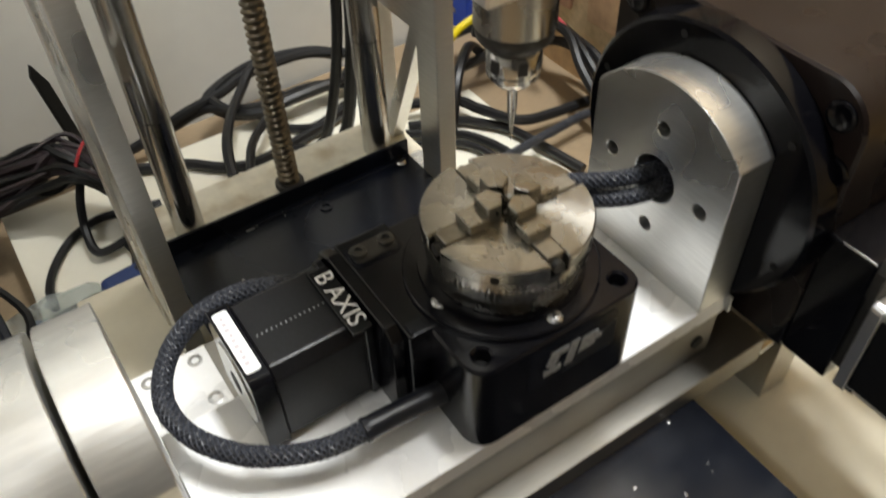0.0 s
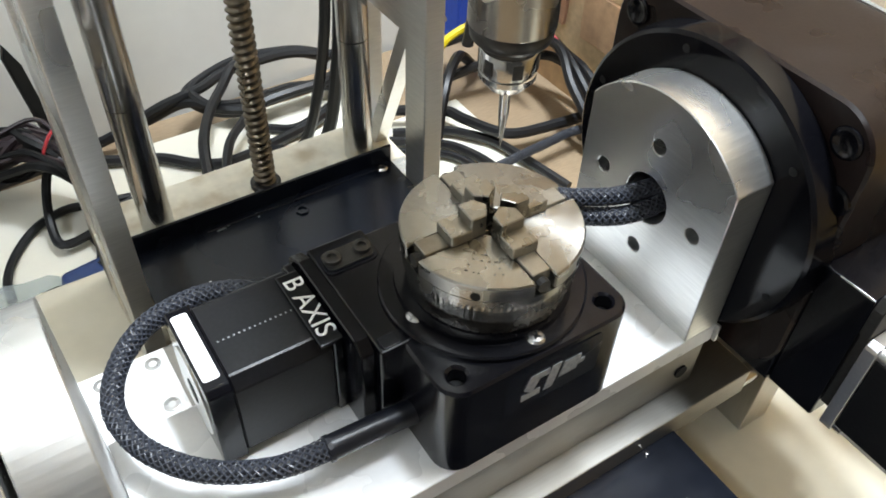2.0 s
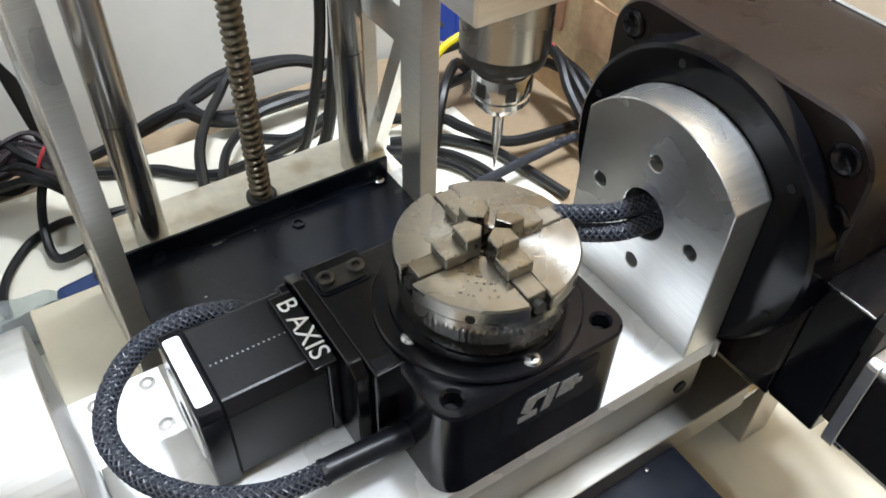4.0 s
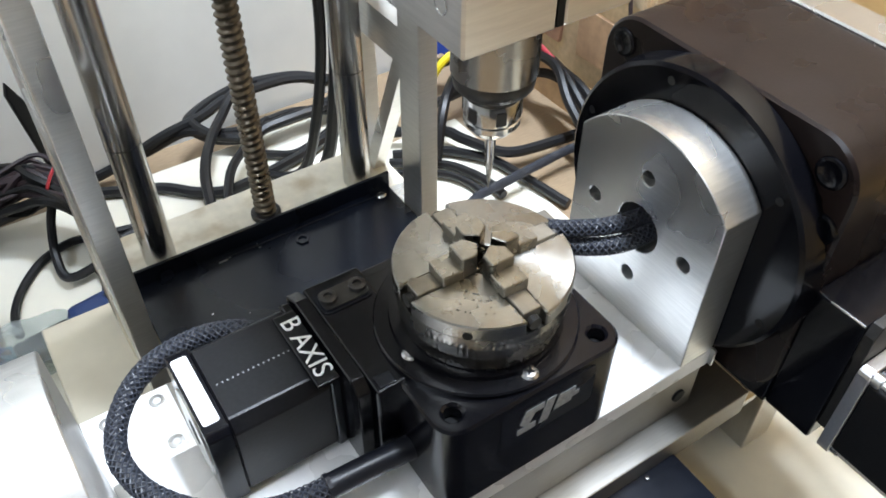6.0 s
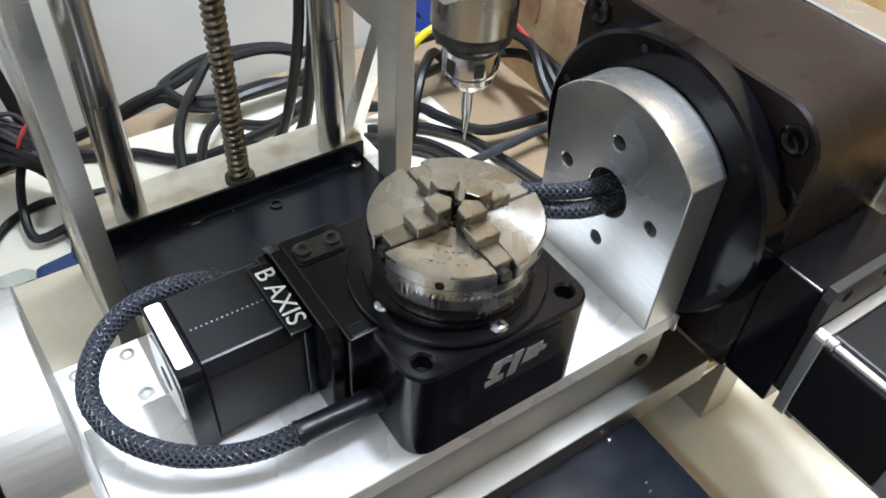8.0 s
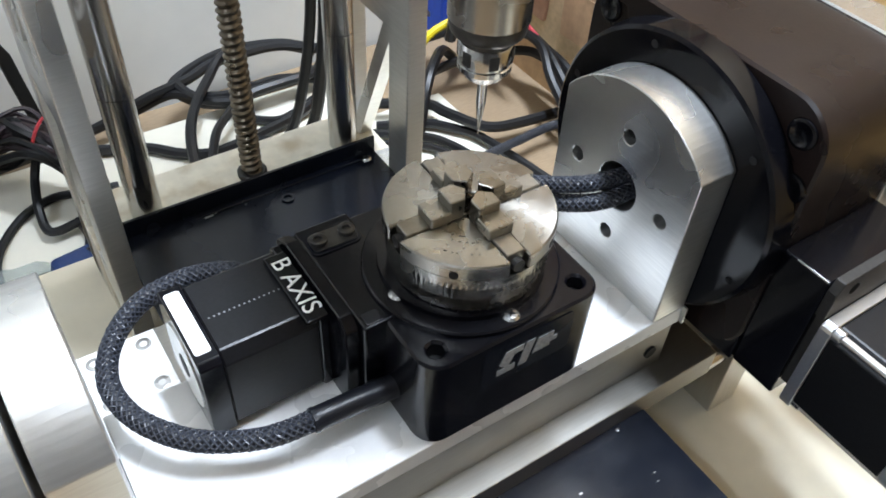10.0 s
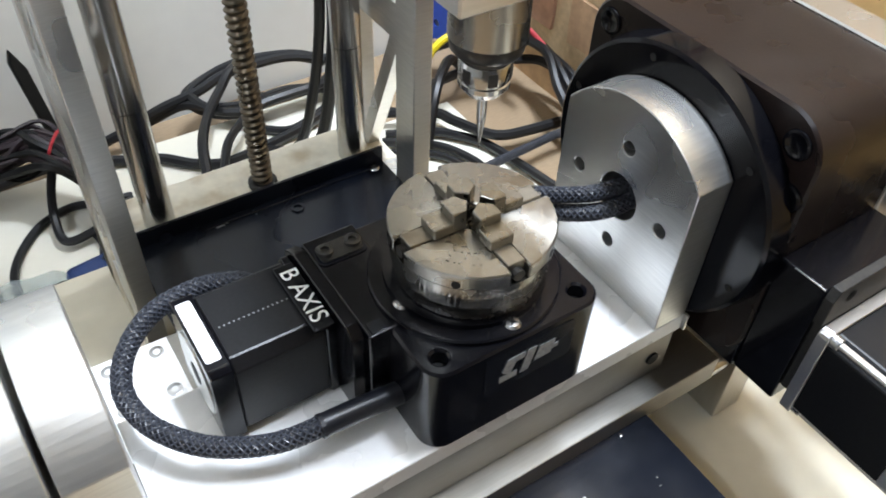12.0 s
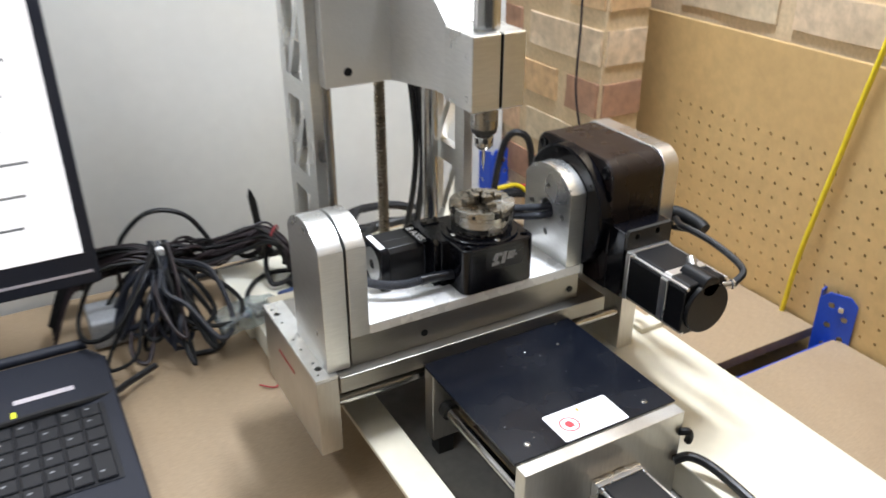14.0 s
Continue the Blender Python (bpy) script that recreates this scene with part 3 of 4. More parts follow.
def motor_body(parent, cx, cz, y_front, y_back):
    L = y_front - y_back
    part("front_flange", prism(rounded(cx - HW, cx + HW, cz - HW, cz + HW, 0.004, 3), "y", y_front - 0.0065, y_front, [(cx + sx * (HW - 0.0049), cz + sz * (HW - 0.0049), 0.0025) for sx in (-1, 1) for sz in (-1, 1)], 0.0004), SILVER, parent, "silver front flange")
    part("lamination", prism(oct_outline(cx, cz, HW - 0.0008, 0.0062), "y", y_front - 0.6 * L, y_front - 0.0067, (), 0.0006), BLACKMAT, parent)
    part("band", prism(oct_outline(cx, cz, HW - 0.0002, 0.0066), "y", y_front - 0.72 * L, y_front - 0.6 * L - 0.0002, (), 0.0005), SILVER, parent, "silver clamping band")
    part("rear_cap", prism(oct_outline(cx, cz, HW - 0.0008, 0.0062), "y", y_back, y_front - 0.72 * L - 0.0002, (), 0.0012), BLACKMAT, parent)
    for sx in (-1, 1):
        for sz in (-1, 1):
            x, z = cx + sx * (HW - 0.0042), cz + sz * (HW - 0.0042)
            part("tie_rod", cyl((x, y_back - 0.001, z), (x, y_front - 0.0067, z), 0.0021, 10), SILVER, parent, "bright tie rod", smooth=True)
            socket_bolt(parent, (cx + sx * (HW - 0.0049), y_front - 0.0067, cz + sz * (HW - 0.0049)), (0, -1, 0), 0.004, 0.0045)


part("mount_ring", box(0.1405, 0.19, -0.1106, -0.1052, -0.012, 0.042), DARKSTEEL, ga)
motor_body(am, MX, MZ, -0.1107, -0.2085)
part("encoder_cover", cyl((MX, -0.2155, MZ), (MX, -0.2087, MZ), HW - 0.0015, 36, 0.001), BLACKMAT, am, smooth=True)
part("connector_hump", cyl((MX, -0.2155, MZ + 0.0275), (MX, -0.176, MZ + 0.0275), 0.0125, 20, 0.001), BLACKMAT, am, "round black connector housing", smooth=True)
part("cable_gland", lathe([(0, 0), (0.006, 0), (0.006, 0.004), (0.0045, 0.005), (0.0045, 0.012), (0.006, 0.013), (0.006, 0.016), (0, 0.016)], (MX + 0.024, -0.207, MZ + 0.018), (MX + 0.1, -0.225, MZ + 0.018), 16), ZINC, am, smooth=True)
part("gland", cyl((MX + 0.004, -0.182, MZ + 0.033), (MX + 0.01, -0.17, MZ + 0.041), 0.0055, 14, 0.001), ZINC, am, smooth=True)
tagged(part("motor_cable", tube([(MX + 0.039, -0.2115, MZ + 0.018), (MX + 0.058, -0.205, MZ + 0.03), (MX + 0.055, -0.16, MZ + 0.044), (MX + 0.052, -0.11, MZ + 0.046), (MX + 0.084, -0.06, MZ + 0.02), (0.26, 0.02, -0.1), (0.27, 0.1, -0.212)], 0.0042, 10), CABLE, smooth=True), "black motor cable looping back behind gearbox", "cable")
pl = thing("side_plug", "black moulded plug on a stub behind gearbox", "plug")
part("body", tube([(0.2365, -0.045, 0.045), (0.253, -0.07, 0.05), (0.258, -0.1, 0.047), (0.258, -0.113, 0.043)], 0.009, 12), PLUGBLACK, pl, smooth=True)
part("strap", tube([(0.2365, -0.05, 0.03), (0.252, -0.085, 0.034), (0.257, -0.108, 0.04)], 0.0035, 8), PLUGBLACK, pl, smooth=True)

# ---- B axis rotary table on the trunnion plate ----
rt = thing("rotary_table", "black anodised rotary table body on trunnion plate", "rotary table")
S = 0.049
corners = [(sx * 0.0388, sy * 0.0385, 0.0041) for sx in (-1, 1) for sy in (-1, 1)]
part("housing", prism(rounded(-S, S, -S, S, 0.0115, 6), "z", 0.0004, 0.0583, corners, 0.0012), BLACK, rt, smooth=True)
for x, y, _ in corners:
    part("bore_plug", cyl((x, y, 0.02), (x, y, 0.05), 0.004, 14), PLUGBLACK, rt)
part("turntable", lathe([(0, 0.0055), (0.0395, 0.0055), (0.0398, 0.003), (0.0462, 0.0028), (0.047, 0.002), (0.047, 0)], (0, 0, 0.0583), (0, 0, 1), 64), BLACK, rt, "black raised turntable ring", smooth=True)
for x, y in ((-0.0378, -0.005), (-0.0013, -0.0413), (0.0395, 0.003), (0.002, 0.0405)):
    pan_screw(rt, (x, y, 0.0612), r=0.0042)
part("logo_frame", prism(rounded(-0.0205, 0.031, 0.0275, 0.0535, 0.003, 3), "y", -0.0494, -0.0491, ()), BLACKSHEET, rt, "recessed name panel")
for pts in ([(-0.012, 0.033), (-0.002, 0.033), (-0.002, 0.037), (-0.006, 0.037), (-0.003, 0.044), (0.002, 0.044), (0.002, 0.048), (-0.008, 0.048), (-0.011, 0.04), (-0.0075, 0.037), (-0.012, 0.037)],
            [(0.000, 0.033), (0.005, 0.033), (0.0085, 0.048), (0.0035, 0.048)],
            [(0.008, 0.037), (0.018, 0.037), (0.018, 0.0395), (0.022, 0.0395), (0.022, 0.0425), (0.0195, 0.0425), (0.0195, 0.0465), (0.0105, 0.0465), (0.009, 0.041)]):
    part("logo_shape", prism(pts, "y", -0.0498, -0.0495), GREYPRINT, rt, "worn silver emblem shape")
part("worm_housing", box(-0.0595, -0.0305, -0.0135, 0.057, 0.0004, 0.0585, 0.001), BLACK, rt)
part("worm_bridge", box(-0.031, -0.012, 0.02, 0.0545, 0.0004, 0.0568, 0.001), BLACK, rt)
part("pocket", prism(rounded(-0.0585, -0.0318, 0.036, 0.052, 0.004, 3), "z", 0.0586, 0.0592), BLACKSHEET, rt)
part("clamp", prism(rounded(-0.0565, -0.0335, 0.0375, 0.0495, 0.003, 3), "z", 0.0593, 0.0602), DARKSTEEL, rt)
for x in (-0.0525, -0.0373):
    socket_bolt(rt, (x, 0.0437, 0.0603), (0, 0, 1), 0.0042, 0.0022, DARKSTEEL)
part("mount_flange", prism([(-0.009, 0.0004), (0.062, 0.0004), (0.062, 0.0535), (0.05, 0.0602), (-0.003, 0.0602), (-0.009, 0.055)], "x", -0.0665, -0.0597, (), 0.0006), BLACK, rt)
part("flat", box(-0.0575, -0.0495, -0.0125, -0.006, 0.0586, 0.0594, 0.0003), BLACKSHEET, rt)
nm = part("name_plate", box(-0.0785, -0.0672, 0.0045, 0.0505, 0.0537, 0.0562, 0.0008), BLACK, rt, "black label plate")
fc = bpy.data.curves.new("lettering", "FONT")
fc.body, fc.size, fc.extrude = "B AXIS", 0.0128, 0.00015
fc.align_x, fc.align_y = "CENTER", "CENTER"
tx = new("lettering", fc)
me = bpy.data.meshes.new_from_object(tx)
bpy.data.objects.remove(tx)
me.materials.append(WHITE_LABEL)
lt = new("lettering", me)
lt.parent = rt
lt.matrix_basis = Matrix.Translation((-0.0728, 0.0275, 0.05655)) @ Euler((0, 0, radians(-90))).to_matrix().to_4x4()
tagged(lt, "white raised lettering")

bm_ = thing("stepper_motor", "black stepper motor with white label on trunnion plate", "motor", "stepper motors")
yc, zc, h = 0.0335, 0.0272, 0.0268


def motor_x(x0, x1, hh, c):
    return prism(oct_outline(yc, zc, hh, c), "x", x0, x1, (), 0.0006)


part("front_cap", motor_x(-0.0668 - 0.0045, -0.0668, h, 0.003), BLACK, bm_)
part("lamination", motor_x(-0.1165, -0.0715, h - 0.0004, 0.0055), BLACKMAT, bm_)
part("rear_cap", motor_x(-0.1275, -0.1167, h, 0.003), BLACK, bm_)
part("rear_face", cyl((-0.1275, yc, zc), (-0.1281, yc, zc), 0.021, 32), ALU, bm_, "bare rear bearing face", smooth=True)
part("shaft_hole", cyl((-0.1281, yc, zc), (-0.1284, yc, zc), 0.006, 20), PLUGBLACK, bm_)
part("label", prism(rounded(-0.1262, -0.1188, 0.0135, 0.0535, 0.0015, 3), "z", zc + h + 0.0001, zc + h + 0.0004), WHITE_LABEL, bm_, "white paper label")
bars = None
for k in range(9):
    bars = box(-0.1245 + 0.0004 * (k % 3), -0.1222, 0.018 + k * 0.0037, 0.0205 + k * 0.0037, zc + h + 0.0004, zc + h + 0.0005, bm=bars)
part("print", bars, PALEPRINT, bm_)
dots = None
for k in range(17):
    dots = box(-0.1135 + k * 0.0024, -0.1127 + k * 0.0024, 0.031, 0.0318, zc + h - 0.0004, zc + h - 0.0002, bm=dots)
part("pin_marks", dots, GREYPRINT, bm_, "row of pale dots")

loop = thing("motor_cable", "black braided motor cable looping round stepper motor", "cable")
braid("loop", [(-0.076, 0.0625, 0.028), (-0.089, 0.073, 0.033), (-0.108, 0.0795, 0.033), (-0.133, 0.077, 0.031), (-0.1515, 0.063, 0.028), (-0.1605, 0.043, 0.025), (-0.1565, 0.022, 0.022), (-0.143, 0.003, 0.02), (-0.1265, -0.0085, 0.0185), (-0.108, -0.0165, 0.019), (-0.09, -0.0195, 0.0205)], 0.0047, loop, 9, 0.03)
part("heat_shrink", tube([(-0.0905, -0.0195, 0.0205), (-0.078, -0.02, 0.0205), (-0.065, -0.0205, 0.02), (-0.0485, -0.021, 0.0185)], 0.0058, 14), SHRINK, loop, "smooth heat-shrink sleeve", smooth=True)
part("collar", cyl((-0.0905, -0.0195, 0.0205), (-0.0885, -0.0196, 0.0205), 0.0062, 14), SHRINK, loop)
cr = thing("trunnion_cable", "pair of braided cables running into arm bore", "cable")
braid("lead", [(0.018, 0.0525, 0.05), (0.045, 0.04, 0.0585), (0.07, 0.018, 0.0625), (0.088, 0.008, 0.063), (0.112, 0.004, 0.063), (0.121, 0.003, 0.063)], 0.0042, cr, 8, 0.026)
braid("lead", [(0.02, 0.0535, 0.039), (0.05, 0.034, 0.05), (0.075, 0.01, 0.0535), (0.092, 0.001, 0.0545), (0.112, -0.001, 0.056), (0.121, -0.001, 0.057)], 0.0044, cr, 8, 0.026)

# ---- four-jaw chuck ----
ch = thing("lathe_chuck", "worn steel four-jaw chuck on the rotary table", "chuck")
ZB, ZT, R = 0.0638, 0.0945, 0.0392
ch.location = (0.0018, -0.0012, 0)
part("base_ring", lathe([(0, 0), (0.0355, 0), (0.0364, 0.0009), (0.0366, 0.0075), (0.0372, 0.0085), (0, 0.0085)], (0, 0, ZB), (0, 0, 1), 72), STEEL, ch, smooth=True)
b = bmesh.new()
seg = 360
prof = [(0.0372, 0.0086), (0.0376, 0.0094), (0.0378, 0.0158), (0.0378, 0.0186)]
rings = []
for i, (r, hgt) in enumerate(prof):
    ring = []
    for k in range(seg):
        a = 2 * math.pi * k / seg
        rr = r + (0.00016 if (k // 2) % 2 and i in (1, 2) else 0)
        ring.append(b.verts.new((rr * math.cos(a), rr * math.sin(a), ZB + hgt)))
    rings.append(ring)
for p, q in zip(rings, rings[1:]):
    for k in range(seg):
        b.faces.new((p[k], p[(k + 1) % seg], q[(k + 1) % seg], q[k]))
part("knurled_ring", b, STEEL, ch, "knurled scroll ring")
part("core", lathe([(0, 0.0185), (0.0379, 0.0185), (R - 0.0003, 0.0192), (R - 0.0003, 0.0225), (0, 0.0225)], (0, 0, ZB), (0, 0, 1), 72), STEEL, ch, smooth=True)
TURN = -1.5
SW = 0.0047
for q in range(4):
    a0, a1 = math.asin(SW / R), math.pi / 2 - math.asin(SW / R)
    o = [(SW, SW)] + [(R * math.cos(a0 + (a1 - a0) * k / 22), R * math.sin(a0 + (a1 - a0) * k / 22)) for k in range(23)]
    cb = 0.0075
    o = [(cb, SW)] + o[1:] + [(SW, cb)]
    ob = part("quadrant", prism(o, "z", ZB + 0.0226, ZT, (), 0.0007), TURNED, ch)
    ob.rotation_euler = (0, 0, radians(90 * q + TURN))
    # stepped jaw in the slot at angle 90 q
    j = prism([(0.0032, 0.0), (0.0072, -0.0056), (0.0142, -0.0056), (0.0142, 0.0056), (0.0072, 0.0056)], "z", ZT + 0.0002, ZT + 0.0108, (), 0.0005)
    j = box(0.0138, 0.0238, -0.0062, 0.0062, ZT + 0.0002, ZT + 0.0058, 0.0005, 1, j)
    j = box(0.0236, 0.0352, -0.0045, 0.0045, ZT - 0.004, ZT + 0.0008, 0.0004, 1, j)
    j = box(0.0045, 0.0345, -0.0044, 0.0044, ZT - 0.0078, ZT - 0.0001, 0.0003, 1, j)
    ob = part("jaw", j, JAW, ch, "stepped steel jaw")
    ob.rotation_euler = (0, 0, radians(90 * q + TURN))
    k_ = part("jaw_screw", cyl((0.0346, 0, ZT - 0.0048), (0.0382, 0, ZT - 0.0048), 0.003, 12), DARKSTEEL, ch)
    k_.rotation_euler = (0, 0, radians(90 * q + TURN))
for a in (225.6, 300, 165, 40):
    x, y = math.cos(radians(a)), math.sin(radians(a))
    part("tommy_hole", cyl(((R - 0.002) * x, (R - 0.002) * y, ZT - 0.0052), ((R + 0.0002) * x, (R + 0.0002) * y, ZT - 0.0052), 0.0021, 14), PLUGBLACK, ch)
marks = None
rm_ = random.Random(8)
for k in range(26):
    rr, aa = rm_.choice((0.021, 0.0245, 0.028, 0.0315)), radians(rm_.uniform(212, 246))
    x, y = rr * math.cos(aa), rr * math.sin(aa)
    marks = box(x - 0.0004, x + 0.0004, y - 0.00015, y + 0.00045, ZT - 0.0002, ZT + 0.00003, bm=marks)
part("engraving", marks, DARKSTEEL, ch, "faint engraved marks")

# ---- column ----
col = thing("z_column", "milled aluminium column with truss side plates and rods", "machine column")


def side_plate(x0, x1):
    """A tall plate with truss openings, built from stiles and struts."""
    y0, y1, zb, zt = 0.2, 0.305, -0.151, 0.62
    out = box(x0, x1, y0, y0 + 0.026, zb, zt, 0.0008)
    out = box(x0, x1, y1 - 0.02, y1, zb, zt, 0.0008, 2, out)
    for z in (-0.1, 0.055, 0.185, 0.315, 0.445, 0.595):
        out = box(x0 + 0.0002, x1 - 0.0002, y0 + 0.0255, y1 - 0.0195, z - 0.014, z + 0.014, 0, 2, out)
    for k, (za, zc_) in enumerate(((-0.09, 0.05), (0.06, 0.18), (0.19, 0.31), (0.32, 0.44), (0.45, 0.59))):
        ya, yb = (y1 - 0.02, y0 + 0.026) if k % 2 == 0 else (y1 - 0.02, y0 + 0.026)
        d = Vector((0, yb - ya, zc_ - za)).normalized()
        nrm = Vector((0, -d.z, d.y)) * 0.006
        pts = [(ya + nrm.y, za + nrm.z), (ya - nrm.y, za - nrm.z), (yb - nrm.y, zc_ - nrm.z), (yb + nrm.y, zc_ + nrm.z)]
        out = prism(pts, "x", x0 + 0.002, x1 - 0.002, (), 0.0, out)
    return out


part("side_plate", side_plate(-0.1295, -0.1145), ALU, col, "truss-cut side plate")
part("side_plate", side_plate(0.0945, 0.1095), ALU, col, "truss-cut side plate")
for x in (-0.0865, 0.0785):
    part("guide_rod", cyl((x, 0.272, -0.0845), (x, 0.272, 0.62), 0.0115, 32), CHROME, col, "polished round guide rod", smooth=True)
    part("rod_joint", lathe([(0.0116, 0), (0.01165, 0.0003), (0.0116, 0.0006)], (x, 0.272, 0.02), (x, 0.272, 1), 32), DARKSTEEL, col)
b = bmesh.new()
pit, nseg = 0.0058, 20
rows_ = int(0.68 / (pit / 8))
prev = None
for i in range(rows_):
    hgt = i * pit / 8
    ring = []
    for k in range(nseg):
        th = 2 * math.pi * k / nseg
        ph = 2 * math.pi * hgt / pit - th
        rr = 0.0073 + 0.0012 * max(-0.55, math.cos(ph))
        ring.append(b.verts.new((-0.002 + rr * math.cos(th), 0.272 + rr * math.sin(th), -0.0845 + hgt)))
    if prev:
        for k in range(nseg):
            b.faces.new((prev[k], prev[(k + 1) % nseg], ring[(k + 1) % nseg], ring[k]))
    prev = ring
part("ball_screw", b, BROWNSCREW, col, "oily ball screw thread", smooth=True)
part("screw_seat", cyl((-0.002, 0.272, -0.0848), (-0.002, 0.272, -0.079), 0.0115, 20, 0.001), DARKSTEEL, col)
part("top_plate", box(-0.1295, 0.1095, 0.2, 0.305, 0.6205, 0.64, 0.001), ALU_X, col)

# ---- spindle head ----
hd = thing("spindle_head", "milled aluminium spindle head with clamp block", "spindle head")
HZ = 0.212
part("carriage_plate", prism([(-0.117, HZ - 0.012), (-0.03, HZ - 0.012), (-0.008, HZ - 0.018), (0.03, HZ - 0.03), (0.09, HZ - 0.03), (0.09, HZ + 0.2), (-0.117, HZ + 0.2)], "y", 0.178, 0.1985, (), 0.0008), ALU_X, hd)
part("carriage_block", box(-0.108, 0.092, 0.199, 0.262, HZ + 0.02, HZ + 0.19, 0.001), ALU_X, hd)
part("side_web", prism([(0.1775, HZ - 0.012), (0.06, HZ + 0.004), (0.036, HZ + 0.004), (0.036, HZ + 0.085), (0.06, HZ + 0.105), (0.1775, HZ + 0.14)], "x", -0.0265, 0.03, (), 0.0008), ALU_X, hd)
part("bolt_hole", cyl((-0.086, 0.1772, HZ + 0.006), (-0.086, 0.179, HZ + 0.006), 0.0055, 20), PLUGBLACK, hd, "dark bolt recess")
cl = part("clamp_block", prism([(-0.0285, 0.0355), (-0.0285, -0.0255), (0.0068, -0.0255), (0.0068, -0.0165), (0.0098, -0.0165), (0.0098, -0.0255), (0.0385, -0.0255), (0.0385, 0.0355)], "z", HZ, HZ + 0.083, (), 0.001), ALU, hd, "split spindle clamp block")
part("split", box(0.0069, 0.0097, -0.0253, -0.0164, HZ + 0.0008, HZ + 0.082), PLUGBLACK, hd)
for z in (HZ + 0.014, HZ + 0.06):
    part("clamp_bolt", lathe([(0, -0.002), (0.0028, -0.002), (0.0032, 0.0004), (0.0036, 0.0002)], (-0.0285, -0.014, z), (-1, -0.014, z), 14), ZINC, hd, smooth=True)
AX, AY = 0.005, 0.0025
sp = part("spindle", lathe([(0.0158, 0.07), (0.0158, -0.0272), (0.0155, -0.0276), (0, -0.0276)], (AX, AY, HZ), (AX, AY, 1), 48), STEEL, hd, "polished spindle nose", smooth=True)
part("seal", lathe([(0.0152, -0.0276), (0.0154, -0.028), (0.0148, -0.0325), (0.0136, -0.034), (0.0105, -0.0342), (0.0102, -0.0376), (0, -0.0376)], (AX, AY, HZ), (AX, AY, 1), 40), DARKSTEEL, sp, "dark seal ring", smooth=True)
part("collet_nut", lathe([(0.0085, -0.0376), (0.0102, -0.0378), (0.0107, -0.0386), (0.0107, -0.0455), (0.0101, -0.0459), (0.0101, -0.0467), (0.0107, -0.0471), (0.0107, -0.0492), (0.0072, -0.0535), (0.0024, -0.0537)], (AX, AY, HZ), (AX, AY, 1), 40), CHROME, sp, "bright collet nut", smooth=True)
for k in range(6):
    a = radians(60 * k + 12)
    u = Vector((math.cos(a), math.sin(a), 0))
    p = Vector((AX, AY, HZ - 0.0424)) + u * 0.0098
    q = box(-0.0006, 0.0012, -0.002, 0.002, -0.0029, 0.0029, 0.0003, 1)
    q.transform(Matrix.Translation(p) @ Matrix.Rotation(a, 4, "Z"))
    part("spanner_flat", q, DARKSTEEL, sp)
part("cutter", lathe([(0.0021, -0.0534), (0.0021, -0.0665), (0.0018, -0.068), (0.0003, -0.0822), (0, -0.0826)], (AX, AY, HZ), (AX, AY, 1), 14), CHROME, sp, "pointed engraving cutter", smooth=True)
part("spindle_top", cyl((AX, AY, HZ + 0.0832), (AX, AY, HZ + 0.13), 0.0152, 32, 0.001), CHROME, hd, smooth=True)

# ---- black covers of the Y axis ----
fcv = thing("front_cover", "black painted steel cover plate with safety label", "cover")
part("sheet", box(-0.1095, 0.0998, -0.2512, -0.0595, -0.0692, -0.0665, 0.0005, 1), BLACKSHEET, fcv)
for x, y in ((0.068, -0.237), (-0.082, -0.233), (0.0762, -0.0632), (0.052, -0.101), (0.007, -0.097)):
    pan_screw(fcv, (x, y, -0.0666), r=0.0035 if y < -0.2 else 0.0016)
lab = part("safety_label", prism(rounded(-0.046, 0.0365, -0.2505, -0.206, 0.0025, 3), "z", -0.0663, -0.0659), WHITE_LABEL, fcv, "white safety label")
part("ring", lathe([(0.0095, 0.0), (0.0095, 0.0002), (0.0112, 0.0002), (0.0112, 0.0)], (-0.026, -0.229, -0.0659), (-0.026, -0.229, 1), 32), REDPRINT, lab, "red prohibition ring")
part("symbol", prism([(-0.029, -0.234), (-0.022, -0.2335), (-0.0215, -0.2275), (-0.024, -0.2235), (-0.0295, -0.2245), (-0.031, -0.229)], "z", -0.0658, -0.0656), REDPRINT, lab, "dark red symbol")
part("banner", box(-0.004, 0.03, -0.2155, -0.211, -0.0659, -0.0656), PALEPRINT, lab)
part("mark", box(-0.006, -0.0035, -0.2157, -0.2108, -0.0658, -0.0655), ORANGEPRINT, lab)
lines = None
for k in range(6):
    lines = box(-0.006, 0.026 - 0.004 * (k % 2), -0.2225 - 0.0042 * k, -0.2213 - 0.0042 * k, -0.0659, -0.0657, bm=lines)
part("print", lines, PALEPRINT, lab)
rcv = thing("rear_cover", "black painted steel cover with folded rear lip", "cover")
part("sheet", box(-0.114, 0.0938, 0.132, 0.2492, -0.0842, -0.0815, 0.0005, 1), BLACKSHEET, rcv)
part("lip", box(-0.114, 0.0938, 0.2466, 0.2492, -0.0814, -0.0668, 0.0005, 1), BLACKSHEET, rcv)
part("ridge", box(-0.06, 0.085, 0.2405, 0.2425, -0.0814, -0.08, 0.0005, 1), BLACKSHEET, rcv)
part("hex_boss", lathe([(0.0036, 0), (0.0036, 0.0015), (0.0052, 0.0015), (0.0052, 0)], (0.0078, 0.2285, -0.0815), (0.0078, 0.2285, 1), 6), BLACKSHEET, rcv)
pan_screw(rcv, (0.0825, 0.2415, -0.0814), r=0.0045)
rs = random.Random(4)
